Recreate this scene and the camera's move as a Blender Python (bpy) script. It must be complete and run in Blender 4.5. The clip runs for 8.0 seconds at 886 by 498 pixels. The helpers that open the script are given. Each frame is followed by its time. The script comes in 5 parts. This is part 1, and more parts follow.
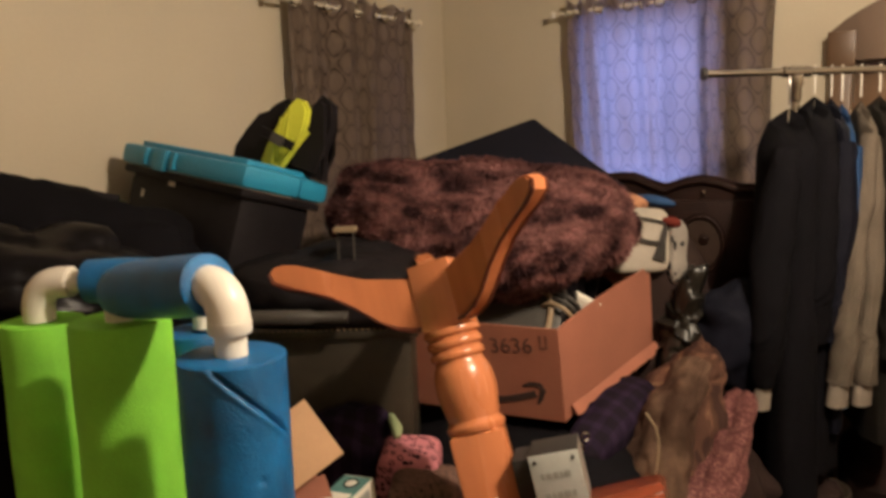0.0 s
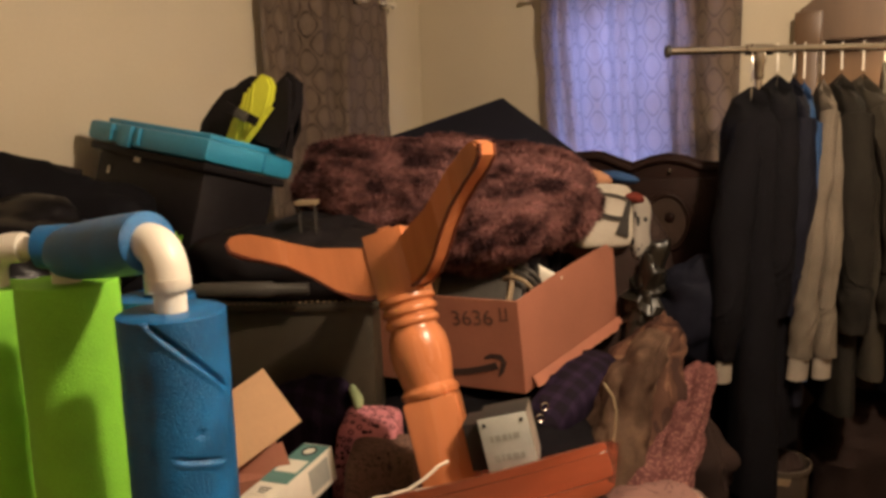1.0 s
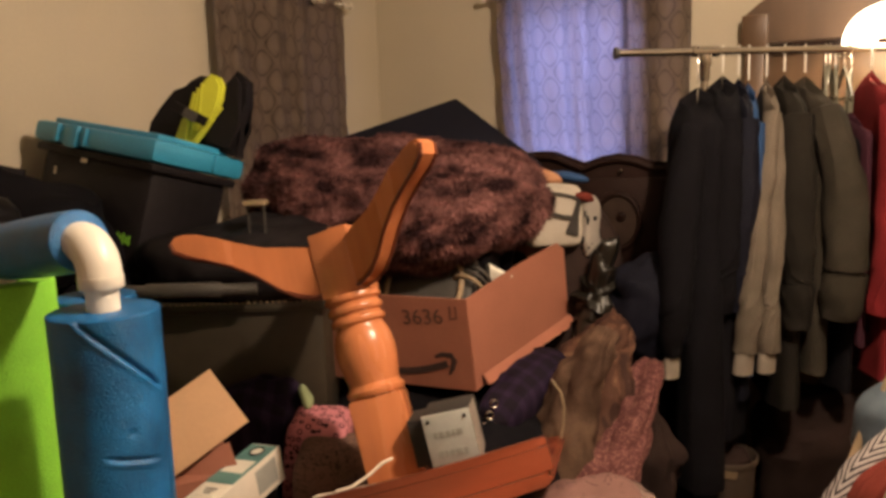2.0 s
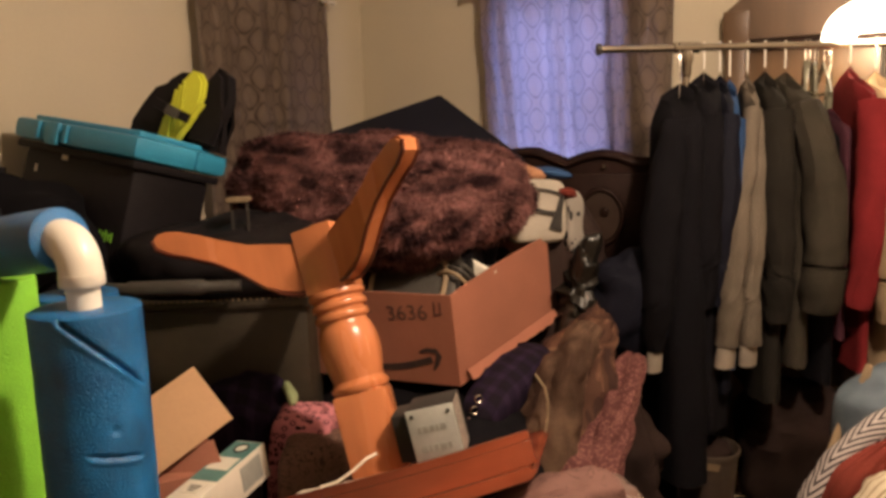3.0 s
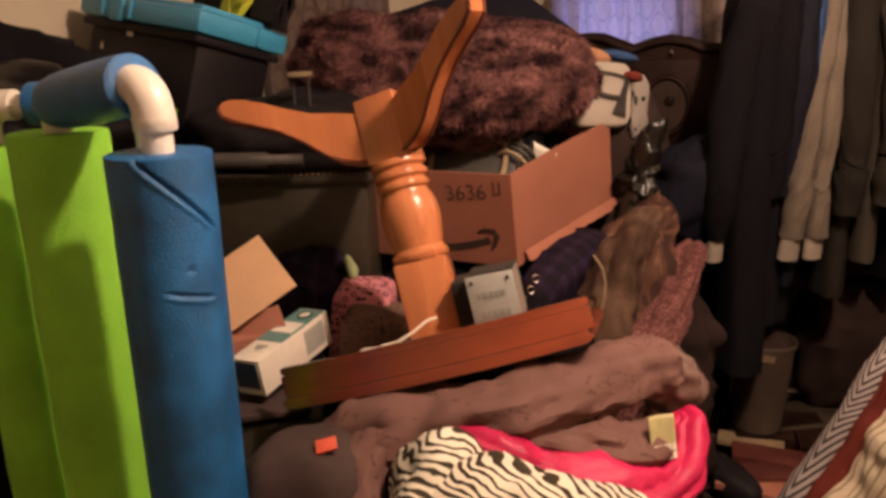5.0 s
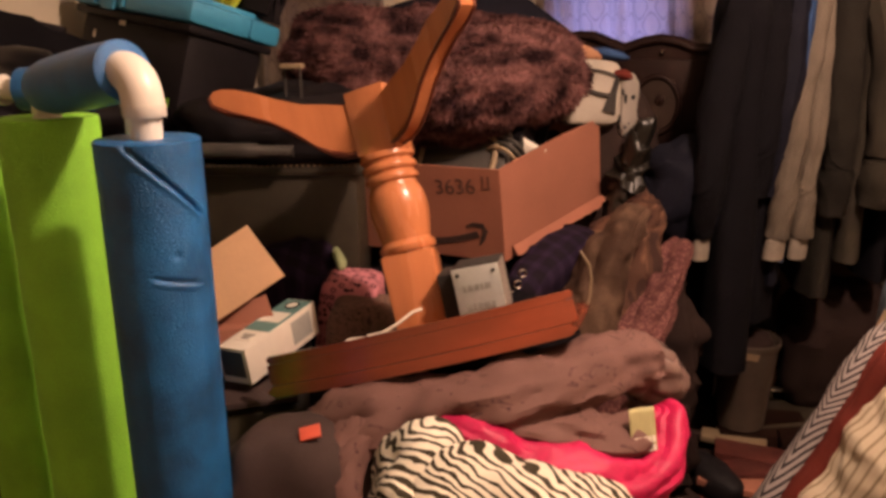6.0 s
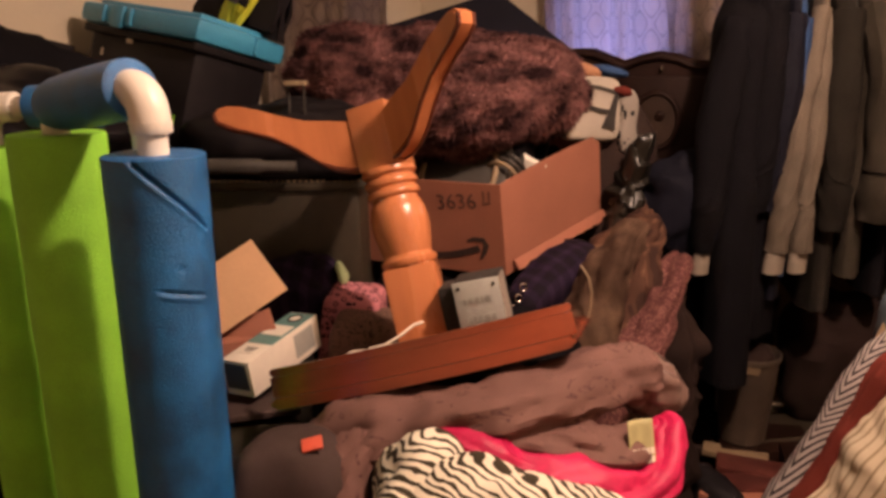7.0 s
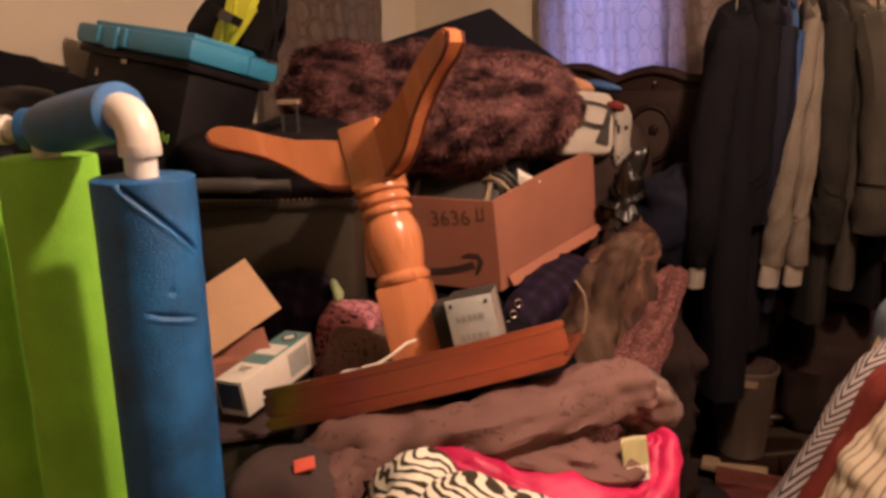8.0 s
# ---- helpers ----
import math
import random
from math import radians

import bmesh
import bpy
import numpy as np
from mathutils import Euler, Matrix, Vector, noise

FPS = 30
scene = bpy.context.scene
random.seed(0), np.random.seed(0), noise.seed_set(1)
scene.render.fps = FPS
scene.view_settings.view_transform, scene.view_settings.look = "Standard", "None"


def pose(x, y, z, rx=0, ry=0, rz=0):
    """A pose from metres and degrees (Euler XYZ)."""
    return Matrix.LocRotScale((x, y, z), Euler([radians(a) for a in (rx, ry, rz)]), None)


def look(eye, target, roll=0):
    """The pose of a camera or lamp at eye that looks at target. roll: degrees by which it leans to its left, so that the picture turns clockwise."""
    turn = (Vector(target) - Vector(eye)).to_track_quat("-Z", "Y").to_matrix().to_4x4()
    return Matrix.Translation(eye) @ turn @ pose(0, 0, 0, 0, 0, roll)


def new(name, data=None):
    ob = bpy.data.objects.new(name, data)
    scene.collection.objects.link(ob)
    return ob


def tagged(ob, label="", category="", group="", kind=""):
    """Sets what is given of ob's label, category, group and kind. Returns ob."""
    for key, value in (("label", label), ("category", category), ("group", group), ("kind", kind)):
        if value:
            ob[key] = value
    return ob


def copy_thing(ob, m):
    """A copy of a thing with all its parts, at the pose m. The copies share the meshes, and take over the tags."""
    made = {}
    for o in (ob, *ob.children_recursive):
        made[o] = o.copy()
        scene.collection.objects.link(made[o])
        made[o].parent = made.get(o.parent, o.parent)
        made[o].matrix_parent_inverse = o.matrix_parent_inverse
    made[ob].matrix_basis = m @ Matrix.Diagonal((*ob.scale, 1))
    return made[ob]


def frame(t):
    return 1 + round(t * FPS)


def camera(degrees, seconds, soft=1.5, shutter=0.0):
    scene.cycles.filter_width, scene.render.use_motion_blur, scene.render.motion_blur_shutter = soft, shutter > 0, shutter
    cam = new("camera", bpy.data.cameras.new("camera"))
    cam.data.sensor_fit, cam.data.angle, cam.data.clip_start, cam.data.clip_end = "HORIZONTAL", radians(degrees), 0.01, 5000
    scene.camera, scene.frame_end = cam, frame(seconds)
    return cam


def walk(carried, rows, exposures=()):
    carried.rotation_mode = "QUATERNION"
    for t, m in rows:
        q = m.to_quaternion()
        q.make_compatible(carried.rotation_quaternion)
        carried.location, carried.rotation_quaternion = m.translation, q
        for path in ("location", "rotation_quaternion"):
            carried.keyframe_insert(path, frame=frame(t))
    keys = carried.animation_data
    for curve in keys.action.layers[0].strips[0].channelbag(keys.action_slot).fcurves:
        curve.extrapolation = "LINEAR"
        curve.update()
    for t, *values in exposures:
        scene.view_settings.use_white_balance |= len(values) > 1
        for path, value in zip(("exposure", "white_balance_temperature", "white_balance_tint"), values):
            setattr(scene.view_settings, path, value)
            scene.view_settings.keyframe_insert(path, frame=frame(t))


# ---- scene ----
cam = camera(60.0, 8.0, soft=3.3, shutter=0.5)
PATH = [
    (0, (0.093, -0.235, 1.477), (-0.025, 1.742, 1.195), -1.7),
    (0.5, (0.125, -0.235, 1.438), (0.055, 1.737, 1.116), -1.1),
    (1, (0.17, -0.255, 1.427), (0.074, 1.72, 1.126), -1.7),
    (1.5, (0.209, -0.268, 1.421), (0.149, 1.71, 1.128), -2.0),
    (2, (0.22, -0.267, 1.42), (0.205, 1.711, 1.122), -1.7),
    (3.5, (0.227, -0.278, 1.419), (0.256, 1.697, 1.109), -1.9),
    (4, (0.223, -0.282, 1.417), (0.258, 1.694, 1.109), -1.8),
    (4.2, (0.2222, -0.2823, 1.4157), (0.2527, 1.6928, 1.1038), -1.79),
    (4.3, (0.216, -0.285, 1.4054), (0.2108, 1.6835, 1.0626), -1.75),
    (4.5, (0.197, -0.293, 1.374), (0.083, 1.655, 0.937), -1.6),
    (4.7, (0.199, -0.288, 1.352), (0.078, 1.646, 0.856), -1.6),
    (5.8, (0.223, -0.306, 1.323), (0.118, 1.616, 0.779), -0.6),
    (6, (0.218, -0.306, 1.327), (0.117, 1.619, 0.796), -0.4),
    (6.5, (0.212, -0.327, 1.327), (0.084, 1.602, 0.814), -0.6),
    (7, (0.225, -0.327, 1.329), (0.114, 1.609, 0.837), -0.5),
    (7.5, (0.236, -0.324, 1.336), (0.115, 1.617, 0.867), -1.1),
    (8, (0.242, -0.324, 1.338), (0.129, 1.62, 0.879), -1.1),
]
walk(cam, [(t, look(eye, target, roll)) for t, eye, target, roll in PATH],
     [(0.0, 0.0, 5850, 8), (0.5, 0.0, 6100, 10), (1.0, 0.0, 6300, 11), (2.0, 0.0, 6300, 14), (4.0, 0.0, 6300, 16), (4.7, 0.0, 6600, 26), (6.5, 0.0, 6700, 34), (8.0, 0.0, 6700, 34)])

# ---- world and lights ----
world = bpy.data.worlds.new("dusk")
scene.world = world
world.use_nodes = True
wn = world.node_tree.nodes
sky = wn.new("ShaderNodeTexSky")
sky.sky_type, sky.sun_disc = "NISHITA", False
sky.sun_elevation, sky.sun_rotation = radians(8.0), radians(200)
sky.air_density, sky.ozone_density = 1.6, 4.0
wn["Background"].inputs["Strength"].default_value = 0.15
world.node_tree.links.new(sky.outputs[0], wn["Background"].inputs["Color"])
scene.view_settings.exposure = 0.0


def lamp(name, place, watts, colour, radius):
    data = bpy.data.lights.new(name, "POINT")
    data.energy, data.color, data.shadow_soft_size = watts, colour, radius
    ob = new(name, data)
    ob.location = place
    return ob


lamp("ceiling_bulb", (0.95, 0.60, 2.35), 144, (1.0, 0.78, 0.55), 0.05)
lamp("lamp_bulb", (1.752, 2.345, 1.70), 6, (1.0, 0.78, 0.50), 0.04)


# ---- materials ----
def socket(node, name, value):
    node.inputs[name].default_value = value


def surface(name, colour, rough=0.6, spread=0.25, grain=60.0, blotch=6.0, bump=0.3, metal=0.0, tint=None, sheen=0.0, depth=0.002, stretch=(1, 1, 1), fac=(0.3, 0.7), gloss=0.5):
    """A surface with fine grain and larger blotches; tint is the colour of the blotches."""
    m = bpy.data.materials.new(name)
    m.use_nodes = True
    nt = m.node_tree
    b = nt.nodes["Principled BSDF"]
    co = nt.nodes.new("ShaderNodeTexCoord")
    fine = nt.nodes.new("ShaderNodeTexNoise")
    big = nt.nodes.new("ShaderNodeTexNoise")
    socket(fine, "Scale", grain), socket(fine, "Detail", 4.0)
    socket(big, "Scale", blotch), socket(big, "Detail", 5.0)
    place = nt.nodes.new("ShaderNodeMapping")
    socket(place, "Scale", stretch)
    nt.links.new(co.outputs["Object"], place.inputs["Vector"])
    nt.links.new(place.outputs["Vector"], fine.inputs["Vector"])
    nt.links.new(place.outputs["Vector"], big.inputs["Vector"])
    dark = [c * (1 - spread) for c in colour]
    light = [min(1.0, c * (1 + spread)) for c in colour]
    ramp = nt.nodes.new("ShaderNodeValToRGB")
    ramp.color_ramp.elements[0].position, ramp.color_ramp.elements[1].position = fac
    ramp.color_ramp.elements[0].color = (*dark, 1)
    ramp.color_ramp.elements[1].color = (*(tint or light), 1)
    nt.links.new(big.outputs["Fac"], ramp.inputs["Fac"])
    mix = nt.nodes.new("ShaderNodeMix")
    mix.data_type, mix.blend_type = "RGBA", "MULTIPLY"
    socket(mix, 0, spread)
    shade = nt.nodes.new("ShaderNodeValToRGB")
    shade.color_ramp.elements[0].position, shade.color_ramp.elements[1].position = 0.3, 0.65
    shade.color_ramp.elements[0].color = (0.45, 0.45, 0.45, 1)
    nt.links.new(fine.outputs["Fac"], shade.inputs["Fac"])
    nt.links.new(ramp.outputs["Color"], mix.inputs[6])
    nt.links.new(shade.outputs["Color"], mix.inputs[7])
    nt.links.new(mix.outputs[2], b.inputs["Base Color"])
    rr = nt.nodes.new("ShaderNodeMapRange")
    socket(rr, "To Min", max(0.02, rough - 0.1)), socket(rr, "To Max", min(1.0, rough + 0.12))
    nt.links.new(big.outputs["Fac"], rr.inputs["Value"])
    nt.links.new(rr.outputs["Result"], b.inputs["Roughness"])
    socket(b, "Metallic", metal), socket(b, "Specular IOR Level", gloss)
    if sheen:
        socket(b, "Sheen Weight", sheen)
    bp = nt.nodes.new("ShaderNodeBump")
    socket(bp, "Strength", bump), socket(bp, "Distance", depth)
    nt.links.new(fine.outputs["Fac"], bp.inputs["Height"])
    nt.links.new(bp.outputs["Normal"], b.inputs["Normal"])
    return m


WALL = surface("cream wall paint", (0.56, 0.48, 0.345), 0.75, 0.06, 90, 1.4, 0.12)
CEIL = surface("ceiling paint", (0.7, 0.66, 0.58), 0.85, 0.05, 70, 2, 0.2)
TRIM = surface("cream trim paint", (0.66, 0.58, 0.44), 0.5, 0.05, 50, 3, 0.1)
FLOOR = surface("worn dark floorboards", (0.13, 0.060, 0.036), 0.45, 0.4, 40, 5, 0.3)
LIME = surface("lime foam", (0.27, 0.70, 0.05), 0.7, 0.20, 340, 6, 1.0, depth=0.0022, gloss=0.35)
BLUE = surface("blue foam", (0.005, 0.115, 0.32), 0.33, 0.40, 380, 14, 1.0, depth=0.0022, gloss=0.6)
foam = LIME.node_tree.nodes["Principled BSDF"]
socket(foam, "Subsurface Weight", 0.1), socket(foam, "Subsurface Scale", 0.03), socket(foam, "Subsurface Radius", (0.6, 1.0, 0.2))
PVC = surface("white plastic pipe", (0.78, 0.72, 0.62), 0.32, 0.04, 30, 8, 0.05)
MAPLE = surface("orange varnished wood", (0.50, 0.172, 0.066), 0.24, 0.20, 30, 9, 0.06, stretch=(1, 1, 0.12))
CHERRY = surface("red-brown varnished wood", (0.21, 0.044, 0.018), 0.20, 0.28, 30, 9, 0.06, stretch=(0.15, 1, 1), gloss=0.7)
STAIN = surface("dark red wood stain", (0.12, 0.026, 0.010), 0.3, 0.2, 30, 9, 0.06)
CARD = surface("brown cardboard", (0.32, 0.118, 0.070), 0.8, 0.1, 120, 5, 0.25)
# inner cardboard colour, raised further for the light falling on the flap
LITCARD = surface("lit inner cardboard", (0.52, 0.31, 0.165), 0.8, 0.1, 120, 5, 0.2)
NAVY = surface("navy cloth", (0.0045, 0.0045, 0.010), 0.8, 0.3, 150, 4, 0.3, gloss=0.15)
BLACK = surface("black plastic", (0.011, 0.009, 0.010), 0.55, 0.3, 60, 6, 0.15, gloss=0.12)
GLOSSY = surface("shiny black film", (0.005, 0.004, 0.005), 0.35, 0.3, 40, 8, 0.2, gloss=0.15)
FUR = surface("plum fur", (0.034, 0.008, 0.010), 0.9, 0.45, 130, 11, 0.5, tint=(0.36, 0.158, 0.145), depth=0.006, stretch=(0.9, 0.9, 1.8), fac=(0.37, 0.80), gloss=0.2)
AQUA = surface("turquoise plastic", (0.03, 0.24, 0.40), 0.4, 0.1, 40, 6, 0.1)
CHROME = surface("chrome", (0.55, 0.5, 0.45), 0.2, 0.1, 40, 8, 0.05, metal=1.0)
DARKWOOD = surface("dark stained wood", (0.015, 0.006, 0.004), 0.5, 0.35, 25, 7, 0.2, gloss=0.12)


def cloth(name, colour, spread=0.25, rough=0.9, weave=400.0, blotch=7.0, tint=None, sheen=0.0):
    return surface(name, colour, rough, spread, weave, blotch, 0.35, tint=tint, sheen=sheen, gloss=0.08)


def pattern(name, build, rough=0.85, weave=300.0, sheen=0.0, bump=0.25, solid=False):
    """A printed cloth: build(nt, uv, op) gives the colour socket; op adds a math node."""
    m = bpy.data.materials.new(name)
    m.use_nodes = True
    nt = m.node_tree
    b = nt.nodes["Principled BSDF"]
    uv = nt.nodes.new("ShaderNodeUVMap")
    uv.uv_map = "uv"

    def op(kind, a, c=None, d=None):
        n = nt.nodes.new("ShaderNodeMath")
        n.operation = kind
        for k, v in enumerate((a, c, d)):
            if v is None:
                continue
            if isinstance(v, (int, float)):
                n.inputs[k].default_value = v
            else:
                nt.links.new(v, n.inputs[k])
        return n.outputs[0]

    spot = uv.outputs["UV"]
    if solid:
        spot = nt.nodes.new("ShaderNodeTexCoord").outputs["Object"]
    colour = build(nt, spot, op)
    fine = nt.nodes.new("ShaderNodeTexNoise")
    socket(fine, "Scale", weave), socket(fine, "Detail", 3.0)
    nt.links.new(uv.outputs["UV"], fine.inputs["Vector"])
    soil = nt.nodes.new("ShaderNodeTexNoise")
    socket(soil, "Scale", 9.0), socket(soil, "Detail", 4.0)
    nt.links.new(uv.outputs["UV"], soil.inputs["Vector"])
    mix = nt.nodes.new("ShaderNodeMix")
    mix.data_type, mix.blend_type = "RGBA", "MULTIPLY"
    socket(mix, 0, 0.35)
    nt.links.new(colour, mix.inputs[6])
    nt.links.new(soil.outputs["Fac"], mix.inputs[7])
    nt.links.new(mix.outputs[2], b.inputs["Base Color"])
    socket(b, "Roughness", rough), socket(b, "Specular IOR Level", 0.15)
    bp = nt.nodes.new("ShaderNodeBump")
    socket(bp, "Strength", bump), socket(bp, "Distance", 0.001)
    nt.links.new(fine.outputs["Fac"], bp.inputs["Height"])
    nt.links.new(bp.outputs["Normal"], b.inputs["Normal"])
    return m


def steps(nt, fac, stops, mode="CONSTANT"):
    r = nt.nodes.new("ShaderNodeValToRGB")
    r.color_ramp.interpolation = mode
    while len(r.color_ramp.elements) < len(stops):
        r.color_ramp.elements.new(0.5)
    for e, (p, c) in zip(r.color_ramp.elements, stops):
        e.position, e.color = p, (*c, 1)
    nt.links.new(fac, r.inputs["Fac"])
    return r.outputs["Color"]


def split(nt, uv):
    n = nt.nodes.new("ShaderNodeSeparateXYZ")
    nt.links.new(uv, n.inputs[0])
    return n.outputs[0], n.outputs[1]


def zebra(nt, uv, op):
    warp = nt.nodes.new("ShaderNodeTexNoise")
    socket(warp, "Scale", 7.0), socket(warp, "Detail", 1.0)
    nt.links.new(uv, warp.inputs["Vector"])
    push = nt.nodes.new("ShaderNodeVectorMath")
    push.operation = "MULTIPLY_ADD"
    push.inputs[1].default_value = (0.10, 0.10, 0.10)
    nt.links.new(warp.outputs["Color"], push.inputs[0])
    nt.links.new(uv, push.inputs[2])
    w = nt.nodes.new("ShaderNodeTexWave")
    w.bands_direction = "DIAGONAL"
    for k, v in (("Scale", 20.0), ("Distortion", 6.5), ("Detail", 1.5), ("Detail Scale", 1.1), ("Detail Roughness", 0.5)):
        socket(w, k, v)
    nt.links.new(push.outputs[0], w.inputs["Vector"])
    taper = nt.nodes.new("ShaderNodeTexNoise")
    socket(taper, "Scale", 16.0), socket(taper, "Detail", 0.0)
    nt.links.new(uv, taper.inputs["Vector"])
    level = op("ADD", w.outputs["Fac"], op("MULTIPLY", op("SUBTRACT", taper.outputs["Fac"], 0.5), 0.9))
    return steps(nt, level, ((0.0, (0.045, 0.035, 0.02)), (0.40, (0.045, 0.035, 0.02)), (0.47, (0.85, 0.78, 0.62))), "LINEAR")


def herringbone(nt, uv, op):
    u, v = split(nt, uv)
    tri = op("MULTIPLY", op("PINGPONG", u, 0.042), 1.9)
    s = op("FRACT", op("DIVIDE", op("ADD", v, tri), 0.028))
    return steps(nt, s, ((0.0, (0.04, 0.033, 0.035)), (0.42, (0.40, 0.35, 0.33))))


def stripes(nt, uv, op):
    u, v = split(nt, uv)
    return steps(nt, op("FRACT", op("DIVIDE", u, 0.022)), ((0.0, (0.62, 0.53, 0.38)), (0.78, (0.30, 0.23, 0.14))))


def spots(base, dot, scale, ring=(0.16, 0.30)):
    def build(nt, uv, op):
        n = nt.nodes.new("ShaderNodeTexVoronoi")
        socket(n, "Scale", scale), socket(n, "Randomness", 0.8)
        nt.links.new(uv, n.inputs["Vector"])
        return steps(nt, n.outputs["Distance"], ((0.0, base), (ring[0], dot), (ring[1], base)))
    return build


def swirl(base, mark, scale, level=0.56):
    def build(nt, uv, op):
        n = nt.nodes.new("ShaderNodeTexNoise")
        socket(n, "Scale", scale), socket(n, "Detail", 1.5), socket(n, "Distortion", 2.5)
        nt.links.new(uv, n.inputs["Vector"])
        return steps(nt, n.outputs["Fac"], ((0.0, base), (level, base), (level + 0.015, mark), (level + 0.06, base)), "LINEAR")
    return build


def camo(nt, uv, op):
    n = nt.nodes.new("ShaderNodeTexNoise")
    socket(n, "Scale", 11.0), socket(n, "Detail", 2.0), socket(n, "Distortion", 0.4)
    nt.links.new(uv, n.inputs["Vector"])
    return steps(nt, n.outputs["Fac"], ((0.0, (0.040, 0.018, 0.014)), (0.42, (0.074, 0.033, 0.022)), (0.55, (0.115, 0.055, 0.034)), (0.61, (0.17, 0.092, 0.058)), (0.65, (0.062, 0.028, 0.020))))


def plaid(nt, uv, op):
    u, v = split(nt, uv)
    a = op("GREATER_THAN", op("FRACT", op("DIVIDE", u, 0.05)), 0.6)
    c = op("GREATER_THAN", op("FRACT", op("DIVIDE", v, 0.05)), 0.6)
    return steps(nt, op("MULTIPLY", op("ADD", a, c), 0.45), ((0.0, (0.009, 0.005, 0.010)), (0.3, (0.015, 0.0075, 0.022)), (0.7, (0.026, 0.014, 0.035))))


ZEBRA = pattern("zebra print", zebra, 0.8, solid=True)
HERRING = pattern("herringbone stripe", herringbone)
TICKING = pattern("cream ticking stripe", stripes)
PINKCAT = pattern("pink leopard print", spots((0.66, 0.24, 0.27), (0.05, 0.015, 0.02), 60, (0.24, 0.42)), solid=True)
SCROLL = pattern("brown scroll print", swirl((0.19, 0.105, 0.078), (0.010, 0.008, 0.010), 24, 0.48), solid=True)
FLORAL = pattern("pink floral print", spots((0.11, 0.038, 0.036), (0.24, 0.105, 0.09), 130, (0.22, 0.44)))
CAMO = pattern("brown camouflage", camo)
TANCOAT = surface("brown canvas", (0.075, 0.040, 0.027), 0.85, 0.35, 160, 7, 0.35, tint=(0.125, 0.074, 0.048), fac=(0.42, 0.62), gloss=0.12)
PLAID = pattern("purple plaid", plaid, solid=True)
TAUPE = pattern("taupe bedspread", swirl((0.165, 0.084, 0.070), (0.05, 0.02, 0.02), 22, 0.63), 0.75)
SATIN = surface("red satin", (0.50, 0.012, 0.072), 0.52, 0.30, 120, 8, 0.3, gloss=0.35)
BROWN = cloth("dark brown canvas", (0.032, 0.020, 0.017))
DUSKY = cloth("very dark brown cotton", (0.022, 0.013, 0.011))
SACK = cloth("umber canvas", (0.050, 0.033, 0.030))
LINEN = surface("off-white printed cotton", (0.36, 0.315, 0.26), 0.8, 0.15, 200, 8, 0.2, gloss=0.15)
CHAR = cloth("charcoal wool", (0.016, 0.0135, 0.011))
GREY = cloth("olive grey wool", (0.035, 0.029, 0.022))
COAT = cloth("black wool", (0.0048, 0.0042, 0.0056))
DENIM = cloth("blue denim", (0.12, 0.15, 0.18), 0.35)
ROYAL = cloth("royal blue cotton", (0.025, 0.055, 0.13))
CREAM = cloth("oatmeal fleece", (0.130, 0.104, 0.080))
CUFF = cloth("pale ribbed knit", (0.27, 0.225, 0.18))
RED = cloth("red cotton", (0.16, 0.016, 0.018))
KHAKI = cloth("khaki twill", (0.32, 0.23, 0.14))
MAROON = surface("worn maroon board", (0.095, 0.028, 0.022), 0.4, 0.35, 60, 8, 0.15, gloss=0.2)
RUST = cloth("rust cotton", (0.125, 0.024, 0.017))
OLIVEBIN = surface("dark olive plastic", (0.035, 0.027, 0.016), 0.5, 0.3, 40, 3, 0.15)
NEON = surface("neon yellow nylon", (0.60, 0.62, 0.04), 0.55, 0.15, 150, 8, 0.3)
PAPER = surface("white card", (0.72, 0.66, 0.55), 0.6, 0.06, 50, 6, 0.05)
TEAL = surface("teal print", (0.10, 0.22, 0.20), 0.5, 0.2, 60, 12, 0.05)
FILM = surface("dark olive plastic film", (0.012, 0.010, 0.007), 0.36, 0.3, 40, 8, 0.3, gloss=0.5)
PRINT = surface("dark brown print", (0.045, 0.022, 0.016), 0.8, 0.3, 60, 20, 0.05)
PEN = surface("faded brown ink", (0.095, 0.042, 0.030), 0.8, 0.3, 60, 20, 0.05)
INK = surface("black ink", (0.02, 0.015, 0.012), 0.8, 0.2, 60, 8, 0.05)
STONE = surface("pale grey painted block", (0.45, 0.46, 0.42), 0.6, 0.12, 90, 14, 0.2)
GLITTER = pattern("black lace print", swirl((0.30, 0.25, 0.21), (0.02, 0.02, 0.02), 50, 0.5))
CABLE = surface("white cable", (0.72, 0.62, 0.50), 0.45, 0.05, 30, 8, 0.05)
HANGER = surface("clear plastic", (0.15, 0.14, 0.10), 0.15, 0.05, 30, 8, 0.02)
ORANGE = surface("orange label", (0.58, 0.085, 0.04), 0.6, 0.15, 60, 9, 0.1)
LABEL = surface("sage green label", (0.40, 0.36, 0.17), 0.6, 0.1, 60, 9, 0.1)
BEIGE = surface("beige plastic", (0.24, 0.17, 0.10), 0.5, 0.15, 30, 6, 0.1)
# beige of the bin, darkened to carry the shade by the rack
SHADEDBIN = surface("shaded beige plastic", (0.064, 0.046, 0.033), 0.5, 0.25, 30, 6, 0.1)
FADED = surface("faded grey paint", (0.33, 0.33, 0.29), 0.7, 0.15, 60, 9, 0.05)
BAG = surface("clear grey plastic film", (0.15, 0.090, 0.076), 0.25, 0.25, 30, 9, 0.3)
OAK = surface("brown varnished wood", (0.11, 0.058, 0.027), 0.4, 0.3, 30, 6, 0.15, stretch=(1, 1, 0.15))
WALNUT = surface("worn walnut veneer", (0.030, 0.016, 0.010), 0.5, 0.35, 25, 9, 0.15, gloss=0.25)
